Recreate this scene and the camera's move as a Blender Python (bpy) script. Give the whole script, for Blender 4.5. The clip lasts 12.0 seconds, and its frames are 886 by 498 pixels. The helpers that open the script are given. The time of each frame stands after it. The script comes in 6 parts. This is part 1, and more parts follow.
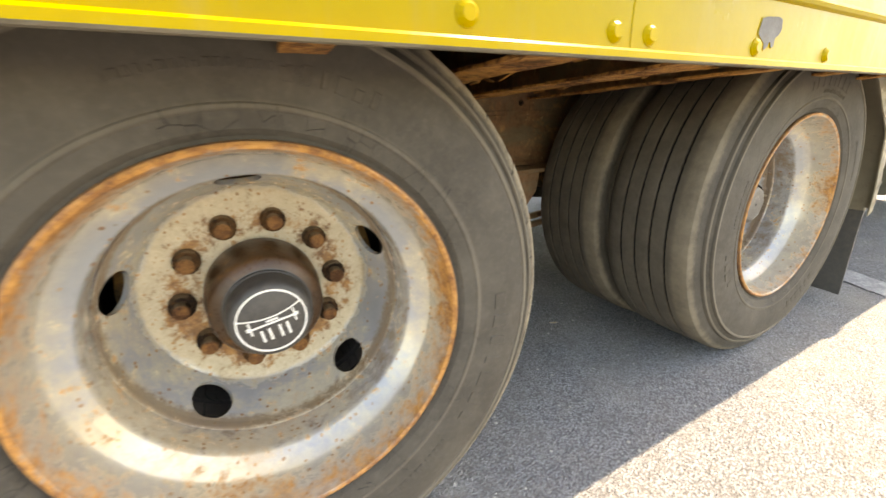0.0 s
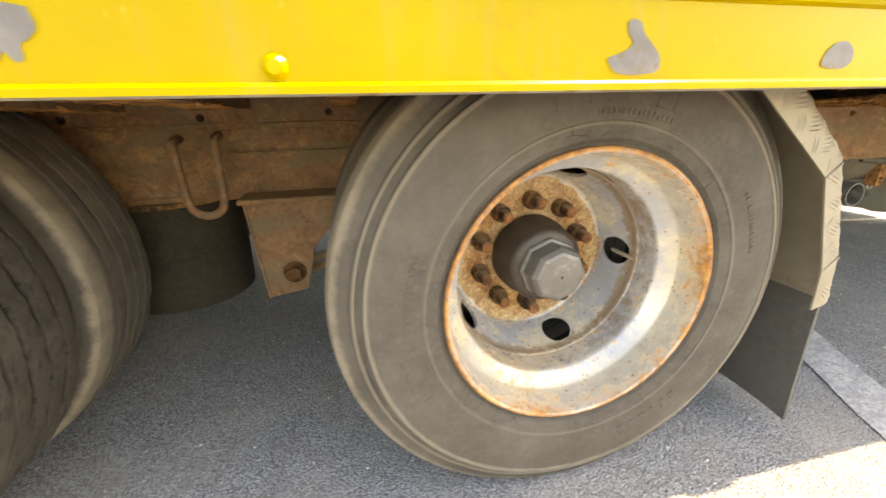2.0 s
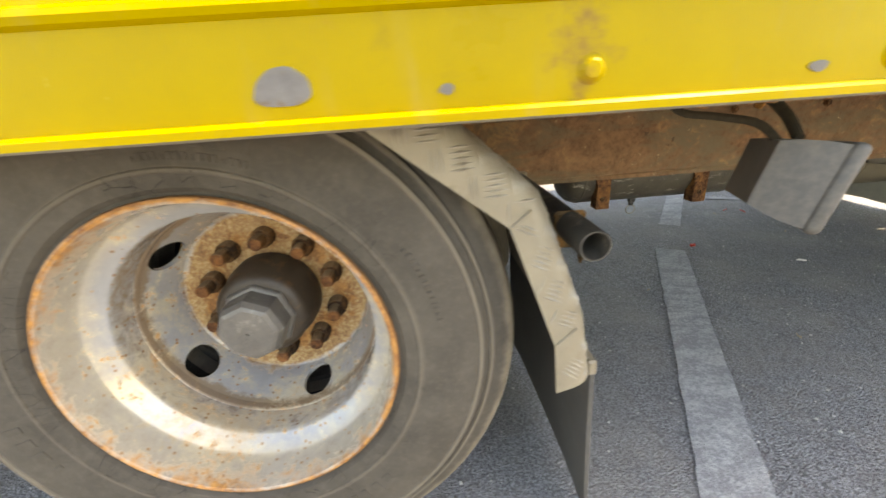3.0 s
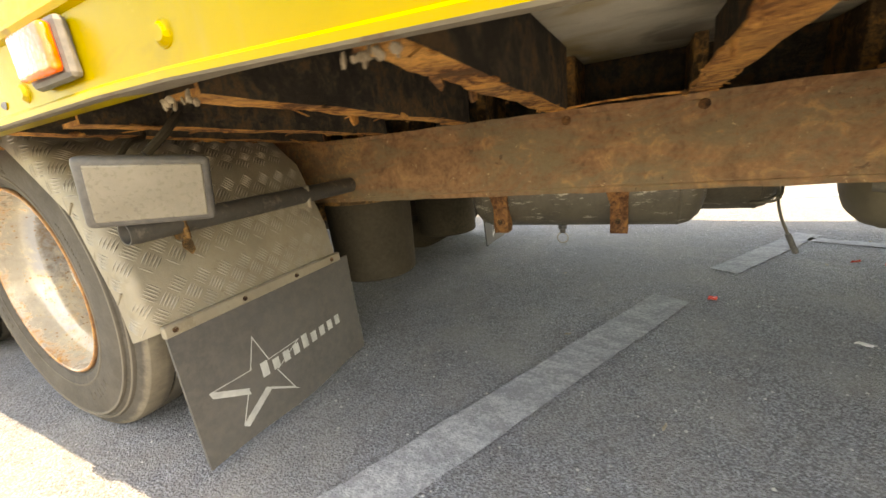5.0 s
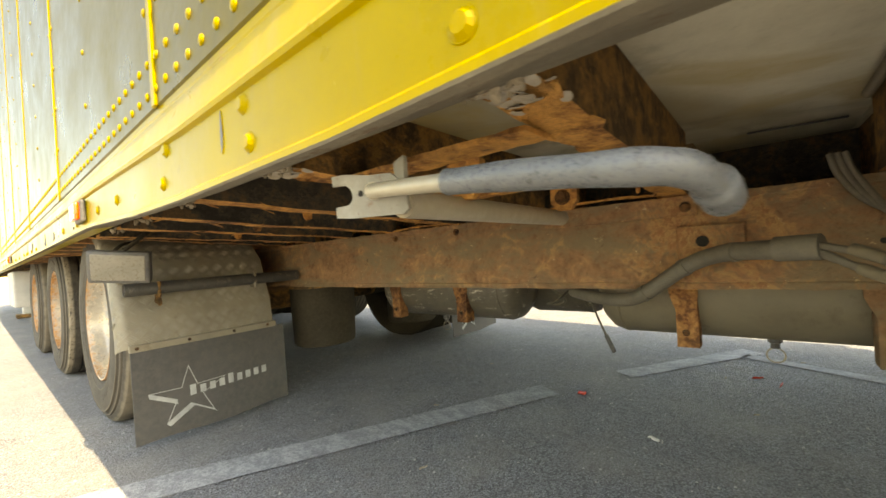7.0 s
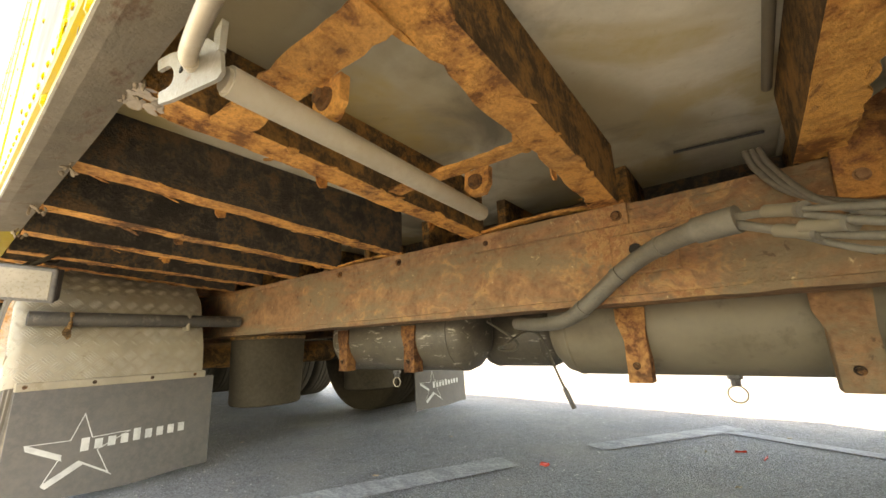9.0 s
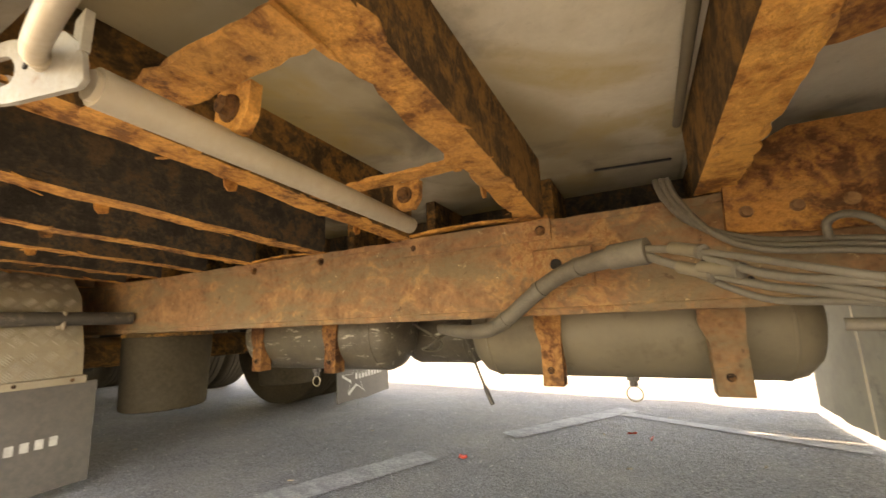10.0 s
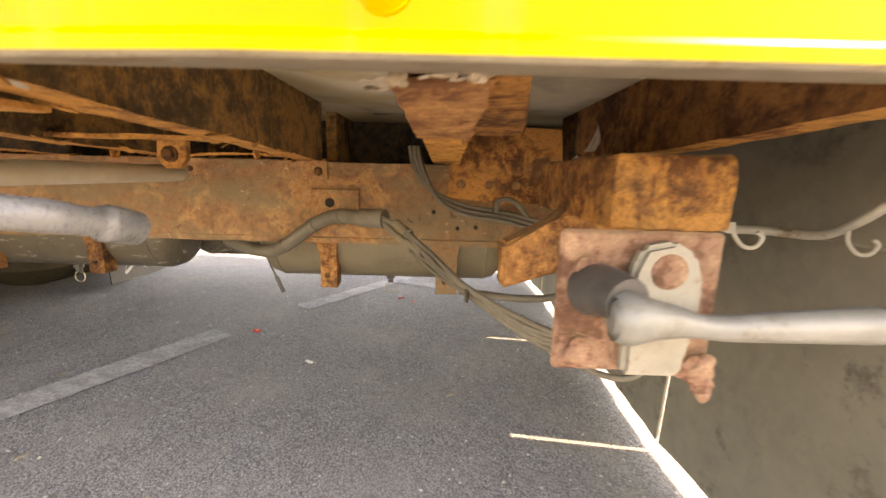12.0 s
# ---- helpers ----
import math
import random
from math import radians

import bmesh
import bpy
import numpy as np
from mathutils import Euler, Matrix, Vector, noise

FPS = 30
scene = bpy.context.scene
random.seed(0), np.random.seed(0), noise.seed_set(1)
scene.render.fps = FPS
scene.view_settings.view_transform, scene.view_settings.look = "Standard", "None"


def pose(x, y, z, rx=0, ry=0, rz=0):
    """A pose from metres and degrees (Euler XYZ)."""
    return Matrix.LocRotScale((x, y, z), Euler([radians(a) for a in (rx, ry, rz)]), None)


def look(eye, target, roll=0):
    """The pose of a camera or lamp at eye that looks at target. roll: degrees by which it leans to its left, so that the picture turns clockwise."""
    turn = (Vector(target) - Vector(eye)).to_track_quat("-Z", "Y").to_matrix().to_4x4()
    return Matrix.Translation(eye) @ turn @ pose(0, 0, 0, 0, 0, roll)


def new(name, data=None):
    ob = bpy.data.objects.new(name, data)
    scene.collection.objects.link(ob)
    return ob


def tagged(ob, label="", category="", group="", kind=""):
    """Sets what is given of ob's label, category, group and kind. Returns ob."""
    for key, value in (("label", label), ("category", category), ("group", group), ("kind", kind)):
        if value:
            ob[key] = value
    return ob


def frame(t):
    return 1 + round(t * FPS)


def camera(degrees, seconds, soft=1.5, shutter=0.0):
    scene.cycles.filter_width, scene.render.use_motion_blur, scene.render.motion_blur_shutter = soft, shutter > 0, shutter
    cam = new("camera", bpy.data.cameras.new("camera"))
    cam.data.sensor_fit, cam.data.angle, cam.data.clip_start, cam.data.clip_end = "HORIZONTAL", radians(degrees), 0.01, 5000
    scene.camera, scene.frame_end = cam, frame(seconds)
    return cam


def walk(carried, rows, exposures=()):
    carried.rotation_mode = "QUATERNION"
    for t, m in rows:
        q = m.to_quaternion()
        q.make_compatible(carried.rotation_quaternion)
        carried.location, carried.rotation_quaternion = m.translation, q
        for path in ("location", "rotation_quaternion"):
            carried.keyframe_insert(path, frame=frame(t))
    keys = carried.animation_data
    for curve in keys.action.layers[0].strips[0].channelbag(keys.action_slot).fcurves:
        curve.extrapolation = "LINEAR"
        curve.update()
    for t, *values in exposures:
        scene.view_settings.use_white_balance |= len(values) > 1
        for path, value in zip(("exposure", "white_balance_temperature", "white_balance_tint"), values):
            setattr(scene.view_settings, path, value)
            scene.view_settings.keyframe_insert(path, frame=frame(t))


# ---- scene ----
cam = camera(97.6, 12.0, soft=1.5, shutter=0.25)
PATH = [
    (0, (-1.238, -0.474, 0.645), (-0.350, 1.20, 0.008), -1.9),
    (0.5, (-0.983, -0.472, 0.665), (-0.22, 1.228, -0.062), -0.8),
    (1, (-0.75, -0.423, 0.671), (-0.112, 1.31, -0.098), -0.8),
    (1.5, (-0.557, -0.484, 0.67), (-0.039, 1.302, -0.065), -1.5),
    (2, (-0.345, -0.538, 0.684), (0.067, 1.298, 0.006), -1.3),
    (2.5, (-0.042, -0.487, 0.686), (0.197, 1.367, -0.023), -2.2),
    (3, (0.286, -0.496, 0.715), (0.368, 1.368, -0.006), -3.9),
    (3.5, (0.574, -0.479, 0.697), (0.45, 1.392, 0.002), -4.3),
    (3.7, (0.667, -0.446, 0.678), (0.429, 1.418, -0.004), -4.7),
    (5.3, (1.436, -0.37, 0.613), (0.425, 1.289, 0.136), -6.2),
    (5.5, (1.529, -0.356, 0.605), (0.456, 1.274, 0.167), -6.0),
    (6, (1.765, -0.362, 0.599), (0.55, 1.2, 0.306), -5.9),
    (6.5, (1.965, -0.405, 0.627), (0.698, 1.136, 0.474), -4.8),
    (7, (2.098, -0.358, 0.582), (0.826, 1.185, 0.601), -3.9),
    (7.5, (2.184, -0.302, 0.555), (0.936, 1.25, 0.739), -3.3),
    (7.7, (2.202, -0.28, 0.536), (0.963, 1.269, 0.79), -3.2),
    (9.3, (2.137, -0.217, 0.41), (0.988, 1.348, 0.891), -2.5),
    (9.5, (2.136, -0.215, 0.418), (1.027, 1.382, 0.886), -2.6),
    (10, (2.143, -0.208, 0.472), (1.267, 1.552, 0.838), -2.4),
    (10.5, (2.148, -0.214, 0.482), (1.563, 1.689, 0.678), -0.5),
    (11, (2.123, -0.245, 0.484), (1.823, 1.733, 0.509), 1.1),
    (11.5, (2.169, -0.28, 0.543), (2.097, 1.711, 0.371), 2.0),
    (12, (2.277, -0.345, 0.638), (2.261, 1.62, 0.266), 1.5),
]
walk(cam, [(t, look(eye, target, roll)) for t, eye, target, roll in PATH],
     exposures=[(0.0, 2.64, 10200, 13), (1.0, 2.82, 10500, 14), (2.0, 3.08, 11100, 15), (2.5, 2.79, 10300, 14), (3.5, 2.63, 9900, 13), (5.5, 3.05, 12500, 16), (6.0, 3.15, 12700, 18), (6.5, 2.93, 11300, 13), (7.0, 2.61, 12000, 8), (7.5, 2.70, 11400, 13),
                (9.5, 3.57, 11500, 13), (10.0, 3.50, 14200, 21), (10.5, 3.79, 14700, 21), (11.0, 3.89, 14700, 19), (11.5, 3.82, 13000, 14), (12.0, 3.52, 13400, 25)])

# ---- world and sun ----
SUN_TO = Vector((0.70, -0.085, 1.0)).normalized()
world = bpy.data.worlds.new("world")
scene.world = world
world.use_nodes = True
wn = world.node_tree
sky = wn.nodes.new("ShaderNodeTexSky")
sky.sky_type = 'NISHITA'
sky.sun_disc = False
sky.sun_elevation = math.asin(SUN_TO.z)
sky.sun_rotation = math.atan2(SUN_TO.x, SUN_TO.y)
wn.links.new(sky.outputs[0], wn.nodes["Background"].inputs[0])
wn.nodes["Background"].inputs[1].default_value = 0.15
sun_data = bpy.data.lights.new("sun", 'SUN')
sun_data.energy = 2.25
sun_data.angle = radians(0.55)
sun_data.color = (1.0, 0.95, 0.86)
sun = new("sun", sun_data)
sun.matrix_world = look((0, 0, 12), Vector((0, 0, 12)) - SUN_TO)


# ---- materials ----
class Mat:
    """A small builder for node materials."""

    def __init__(self, name, rough=0.6, metal=0.0, spec=0.5):
        self.m = bpy.data.materials.new(name)
        self.m.use_nodes = True
        self.t = self.m.node_tree
        self.b = self.t.nodes["Principled BSDF"]
        self.b.inputs["Roughness"].default_value = rough
        self.b.inputs["Metallic"].default_value = metal
        self.b.inputs["Specular IOR Level"].default_value = spec
        self.co = self.t.nodes.new("ShaderNodeTexCoord").outputs["Object"]

    def world(self):
        self.co = self.t.nodes.new("ShaderNodeNewGeometry").outputs["Position"]
        return self

    def stretch(self, s):
        n = self.t.nodes.new("ShaderNodeMapping")
        n.inputs["Scale"].default_value = s
        self.t.links.new(self.co, n.inputs[0])
        return n.outputs[0]

    def noise(self, scale, detail=6.0, rough=0.6, co=None, warp=0.0):
        n = self.t.nodes.new("ShaderNodeTexNoise")
        n.inputs["Scale"].default_value = scale
        n.inputs["Detail"].default_value = detail
        n.inputs["Roughness"].default_value = rough
        n.inputs["Distortion"].default_value = warp
        self.t.links.new(co or self.co, n.inputs["Vector"])
        return n.outputs["Fac"]

    def voro(self, scale, co=None, what="Distance", feature='F1'):
        n = self.t.nodes.new("ShaderNodeTexVoronoi")
        n.inputs["Scale"].default_value = scale
        n.feature = feature
        self.t.links.new(co or self.co, n.inputs["Vector"])
        return n.outputs[what]

    def ramp(self, fac, *stops):
        n = self.t.nodes.new("ShaderNodeValToRGB")
        el = n.color_ramp.elements
        while len(el) < len(stops):
            el.new(0.5)
        for e, (p, c) in zip(el, stops):
            e.position = p
            e.color = (*c, 1) if isinstance(c, tuple) else (c, c, c, 1)
        self.t.links.new(fac, n.inputs[0])
        return n.outputs[0]

    def mix(self, fac, a, b, mode='MIX'):
        n = self.t.nodes.new("ShaderNodeMix")
        n.data_type, n.blend_type = 'RGBA', mode
        for i, v in ((0, fac), (6, a), (7, b)):
            sock = n.inputs[i]
            if isinstance(v, (int, float)):
                sock.default_value = v if i == 0 else (v, v, v, 1)
            elif isinstance(v, tuple):
                sock.default_value = (*v, 1)
            else:
                self.t.links.new(v, sock)
        return n.outputs[2]

    def math(self, op, a, b=0.0):
        n = self.t.nodes.new("ShaderNodeMath")
        n.operation = op
        for i, v in enumerate((a, b)):
            if isinstance(v, (int, float)):
                n.inputs[i].default_value = v
            else:
                self.t.links.new(v, n.inputs[i])
        return n.outputs[0]

    def sep(self, axis, co=None):
        n = self.t.nodes.new("ShaderNodeSeparateXYZ")
        self.t.links.new(co or self.co, n.inputs[0])
        return n.outputs[axis]

    def normal_z(self):
        n = self.t.nodes.new("ShaderNodeNewGeometry")
        return self.sep(2, n.outputs["Normal"])

    def island(self):
        return self.t.nodes.new("ShaderNodeNewGeometry").outputs["Random Per Island"]

    def color(self, c):
        if isinstance(c, tuple):
            self.b.inputs["Base Color"].default_value = (*c, 1)
        else:
            self.t.links.new(c, self.b.inputs["Base Color"])
        return self

    def rough(self, r):
        self.t.links.new(r, self.b.inputs["Roughness"])
        return self

    def metal(self, r):
        self.t.links.new(r, self.b.inputs["Metallic"])
        return self

    def bump(self, h, dist=0.002, strength=0.6):
        n = self.t.nodes.new("ShaderNodeBump")
        n.inputs["Distance"].default_value = dist
        n.inputs["Strength"].default_value = strength
        self.t.links.new(h, n.inputs["Height"])
        old = self.b.inputs["Normal"].links
        if old:
            self.t.links.new(old[0].from_socket, n.inputs["Normal"])
        self.t.links.new(n.outputs[0], self.b.inputs["Normal"])
        return self


def mat_yellow(name="yellow_paint", dull=1.0, spec=0.12):
    k = Mat(name, 0.3, spec=spec)
    k.world()
    fine, big = k.noise(60, 4), k.noise(5, 7, 0.65)
    streak = k.noise(3, 6, 0.6, k.stretch((9, 9, 1.2)))
    c = k.ramp(big, (0.3, (0.30, 0.208, 0.0012)), (0.7, (0.36, 0.257, 0.0015)))
    c = k.mix(k.ramp(streak, (0.56, 0.0), (0.74, 0.5)), c, (0.33, 0.24, 0.05))
    rust = k.math('MULTIPLY', k.ramp(k.noise(16, 8, 0.7), (0.63, 0.0), (0.70, 1.0)), k.ramp(k.noise(2.2, 3), (0.48, 0.0), (0.6, 1.0)))
    c = k.mix(rust, c, (0.33, 0.17, 0.05))
    c = k.mix(k.ramp(k.noise(8, 7, 0.7, k.stretch((0.7, 1, 1.6)), 0.8), (0.60, 0.0), (0.72, 0.35)), c, (0.17, 0.115, 0.02))
    c = k.mix(k.ramp(k.noise(70, 5, 0.7, k.stretch((1.5, 1, 0.35))), (0.69, 0.0), (0.73, 0.5)), c, (0.52, 0.42, 0.12))
    if dull == 1.0:
        # purple-brown smear above the wheel, and a smaller one beside the lamp
        for x0, z0, size in ((0.415, 0.752, 0.034), (0.70, 0.775, 0.020)):
            d = k.math('SQRT', k.math('ADD', k.math('POWER', k.math('SUBTRACT', k.sep(0), x0), 2), k.math('POWER', k.math('SUBTRACT', k.sep(2), z0), 2)))
            near = k.math('ADD', k.math('MULTIPLY', d, 0.4 / size), k.math('MULTIPLY', k.math('SUBTRACT', k.noise(26, 7, 0.7), 0.5), 2.2))
            c = k.mix(k.ramp(near, (0.10, 0.65), (0.42, 0.0)), c, (0.17, 0.085, 0.035))
    # Below 1.0 the whole surface takes an even mix of dark olive.
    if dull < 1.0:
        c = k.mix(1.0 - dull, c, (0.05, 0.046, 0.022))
    k.color(c).rough(k.ramp(big, (0.3, 0.24), (0.75, 0.42)))
    k.b.inputs["Coat Weight"].default_value = 0.03 if dull == 1.0 else 0.0
    k.b.inputs["Coat Roughness"].default_value = 0.12
    k.bump(k.noise(9, 3), 0.004, 0.35).bump(fine, 0.0006, 0.3)
    return k.m


def mat_rust(name, dark, mid, hot, shift=0.0, dust=(0.36, 0.25, 0.15), remnant=0.0, gloss=0.2):
    """Rust in fine gradated mottling; a higher shift shows more of the hot colour."""
    k = Mat(name, 0.85, spec=gloss)
    k.world()
    dim = lambda c, f: tuple(v * f for v in c)
    n0, n1, n2, n3, n4 = k.noise(2.3, 4, 0.6), k.noise(9, 9, 0.68, warp=0.7), k.noise(31, 9, 0.72, warp=0.4), k.noise(105, 7, 0.75), k.noise(330, 4, 0.7)
    w = lambda n, f: k.math('MULTIPLY', n, f)
    field = k.math('ADD', k.math('ADD', w(n1, 0.36), w(n2, 0.36)), k.math('ADD', w(n3, 0.20), w(n0, 0.08)))
    field = k.math('ADD', field, shift)
    c = k.ramp(field, (0.41, dim(dark, 0.7)), (0.455, dark), (0.488, mid), (0.512, dim(hot, 0.7)), (0.54, hot), (0.60, dim(hot, 1.25)))
    c = k.mix(k.ramp(k.math('ADD', w(n1, 0.35), k.math('ADD', w(n2, 0.40), w(n3, 0.25))), (0.55, 0.0), (0.62, 0.6)), c, dim(dark, 0.75))
    c = k.mix(k.ramp(n4, (0.40, 0.0), (0.70, 0.45)), c, dim(mid, 0.5))
    c = k.mix(k.ramp(n0, (0.42, 0.0), (0.62, 0.35)), c, dim(mid, 0.8))
    if remnant:
        old = k.ramp(k.noise(5.5, 9, 0.7, k.stretch((0.5, 1, 1.7)), 0.9), (0.47, 0.0), (0.60, remnant))
        c = k.mix(old, c, (0.155, 0.135, 0.088))
        specks = k.ramp(k.noise(55, 6, 0.75), (0.64, 0.0), (0.70, remnant))
        c = k.mix(specks, c, (0.40, 0.27, 0.13))
    c = k.mix(k.ramp(k.normal_z(), (0.55, 0.0), (0.95, 0.6)), c, dust)
    k.color(c)
    k.bump(field, 0.014, 0.5).bump(n2, 0.004, 0.5).bump(n3, 0.003, 0.8).bump(n4, 0.001, 0.6)
    return k.m


def mat_beam():
    """Thin brown rust over old grey-green paint, with flaked orange patches and pale chips."""
    k = Mat("rusty_chassis_steel", 0.8, spec=0.25)
    k.world()
    wide, soft = k.noise(1.7, 5, 0.6, warp=0.6), k.noise(5.5, 9, 0.7, k.stretch((0.5, 1, 1.6)), 0.9)
    mid, fine, tiny = k.noise(17, 9, 0.72, warp=0.8), k.noise(75, 7, 0.75), k.noise(300, 4, 0.7)
    w = lambda n, f: k.math('MULTIPLY', n, f)
    base = k.math('ADD', w(mid, 0.55), w(fine, 0.45))
    c = k.ramp(base, (0.36, (0.120, 0.060, 0.031)), (0.46, (0.208, 0.110, 0.057)), (0.54, (0.280, 0.150, 0.077)), (0.64, (0.350, 0.190, 0.096)))
    pink = k.ramp(k.noise(3.4, 7, 0.7, warp=0.5), (0.52, 0.0), (0.66, 0.35))
    c = k.mix(pink, c, (0.270, 0.140, 0.085))
    old = k.ramp(k.math('ADD', w(soft, 0.75), w(fine, 0.25)), (0.455, 0.0), (0.56, 0.8))
    c = k.mix(old, c, (0.172, 0.138, 0.086))
    flake = k.math('ADD', k.math('ADD', w(mid, 0.45), w(wide, 0.35)), w(fine, 0.20))
    c = k.mix(k.ramp(flake, (0.532, 0.0), (0.580, 0.55)), c, (0.45, 0.255, 0.105))
    c = k.mix(k.ramp(flake, (0.585, 0.0), (0.61, 0.7)), c, (0.19, 0.09, 0.042))
    c = k.mix(k.ramp(k.math('ADD', w(fine, 0.6), w(wide, 0.4)), (0.55, 0.0), (0.59, 0.45)), c, (0.27, 0.105, 0.047))
    c = k.mix(k.ramp(k.noise(48, 6, 0.75), (0.64, 0.0), (0.67, 0.8)), c, (0.52, 0.38, 0.22))
    c = k.mix(k.ramp(k.noise(29, 7, 0.7, warp=0.5), (0.64, 0.0), (0.68, 0.7)), c, (0.070, 0.040, 0.024))
    c = k.mix(k.ramp(tiny, (0.42, 0.0), (0.72, 0.3)), c, (0.110, 0.066, 0.038))
    c = k.mix(k.ramp(k.normal_z(), (0.55, 0.0), (0.95, 0.6)), c, (0.36, 0.25, 0.15))
    k.color(c)
    k.bump(flake, 0.012, 0.5).bump(base, 0.005, 0.5).bump(fine, 0.002, 0.6)
    return k.m


def mat_wheel(name, core_rust, warm, stain):
    k = Mat(name, 0.42, spec=0.45)
    k.b.inputs["Coat Weight"].default_value = 0.3
    k.b.inputs["Coat Roughness"].default_value = 0.18
    r = k.math('SQRT', k.math('ADD', k.math('POWER', k.sep(0), 2), k.math('POWER', k.sep(2), 2)))
    r4 = k.math('MULTIPLY', r, 4.0)
    big, fine, spot, tiny = k.noise(7, 8, 0.7), k.noise(75, 6, 0.75), k.noise(42, 7, 0.75, warp=0.3), k.noise(150, 5, 0.7)
    wide = k.noise(3.2, 4, 0.6)
    off = lambda n, a: k.math('MULTIPLY', k.math('SUBTRACT', n, 0.5), a)
    c = k.ramp(big, (0.3, (0.325, 0.335, 0.352)), (0.7, (0.455, 0.466, 0.484)))
    rust = k.ramp(k.math('ADD', k.math('MULTIPLY', fine, 0.6), k.math('MULTIPLY', spot, 0.4)), (0.34, (0.085, 0.032, 0.014)), (0.45, (0.25, 0.10, 0.028)), (0.55, (0.46, 0.205, 0.052)), (0.66, (0.58, 0.30, 0.09)))
    ochre = k.ramp(k.math('ADD', k.math('MULTIPLY', spot, 0.5), k.math('MULTIPLY', tiny, 0.5)), (0.38, (0.17, 0.070, 0.022)), (0.46 + warm, (0.35, 0.185, 0.060)), (0.53 + warm, (0.47, 0.315, 0.140)), (0.62 + warm, (0.60, 0.47, 0.29)))
    beige = k.ramp(k.math('ADD', k.math('MULTIPLY', tiny, 0.15), k.math('ADD', k.math('MULTIPLY', spot, 0.45), k.math('MULTIPLY', big, 0.4))), (0.36, (0.36, 0.25, 0.14)), (0.46, (0.58, 0.48, 0.32)), (0.60, (0.72, 0.63, 0.47)))
    # beige staining, thick on the nut plate and on the outer well
    c = k.mix(k.ramp(k.math('ADD', k.math('ADD', big, off(spot, 0.6)), off(wide, 0.5)), (0.62 - 0.2 * stain, 0.0), (0.80 - 0.2 * stain, 0.75)), c, beige)
    outer = k.ramp(k.math('ADD', r4, off(big, 0.22)), (0.80, 0.0), (0.875, 0.5))
    c = k.mix(outer, c, beige)
    core = k.ramp(k.math('ADD', r4, off(big, 0.25)), (0.635, core_rust), (0.665, 0.0))
    c = k.mix(core, c, ochre if warm else k.mix(0.15, beige, ochre))
    ring = k.math('ABSOLUTE', k.math('SUBTRACT', r, 0.1125))
    halo = k.ramp(k.math('ADD', k.math('MULTIPLY', ring, 8.0), k.math('ADD', off(spot, 1.3), off(big, 0.9))), (0.05, 0.9), (0.19, 0.0))
    c = k.mix(halo, c, rust)
    cells = k.voro(110)
    keep = k.ramp(k.math('ADD', k.sep(0, k.voro(110, what="Color")), off(big, 1.1)), (0.74, 0.0), (0.80, 0.8))
    dots = k.math('MULTIPLY', k.ramp(k.math('ADD', cells, off(tiny, 0.35)), (0.20, 1.0), (0.33, 0.0)), keep)
    specks = k.ramp(k.math('ADD', spot, off(big, 0.4)), (0.60, 0.0), (0.66, 0.85))
    c = k.mix(k.math('MAXIMUM', specks, dots), c, rust)
    weld = k.math('ABSOLUTE', k.math('SUBTRACT', r, 0.1905))
    c = k.mix(k.ramp(k.math('ADD', k.math('MULTIPLY', weld, 60.0), k.math('ADD', off(spot, 0.9), off(big, 0.7))), (0.05, 0.75), (0.22, 0.0)), c, (0.27, 0.175, 0.095))
    # brown-grey brake grime in patches and runs
    grime = k.math('ADD', k.math('MULTIPLY', k.noise(4.2, 8, 0.72, warp=0.8), 0.7), k.math('MULTIPLY', fine, 0.3))
    c = k.mix(k.ramp(grime, (0.52, 0.0), (0.66, 0.16)), c, (0.185, 0.140, 0.098))
    c = k.mix(k.ramp(k.math('ADD', k.math('MULTIPLY', wide, 0.5), k.math('MULTIPLY', spot, 0.5)), (0.56, 0.0), (0.62, 0.4)), c, (0.40, 0.24, 0.11))
    lip = k.ramp(k.math('ADD', r4, k.math('ADD', off(spot, 0.10), off(big, 0.10))), (0.890 if warm else 0.876, 0.0), (0.922 if warm else 0.910, 1.0))
    c = k.mix(lip, c, rust)
    edge = k.ramp(k.math('ADD', r4, off(spot, 0.02)), (0.930, 0.0), (0.940, 0.6))
    c = k.mix(edge, c, (0.09, 0.045, 0.024))
    k.color(c)
    worn = k.math('MAXIMUM', k.math('MAXIMUM', specks, lip), k.math('MULTIPLY', core, 0.8))
    k.rough(k.math('ADD', k.math('MULTIPLY', worn, 0.45), 0.22))
    k.metal(k.math('MULTIPLY', k.math('SUBTRACT', 1.0, worn), 0.22))
    k.bump(fine, 0.0012, 0.5).bump(k.math('MAXIMUM', specks, lip), 0.0012, 0.4).bump(big, 0.004, 0.2)
    return k.m


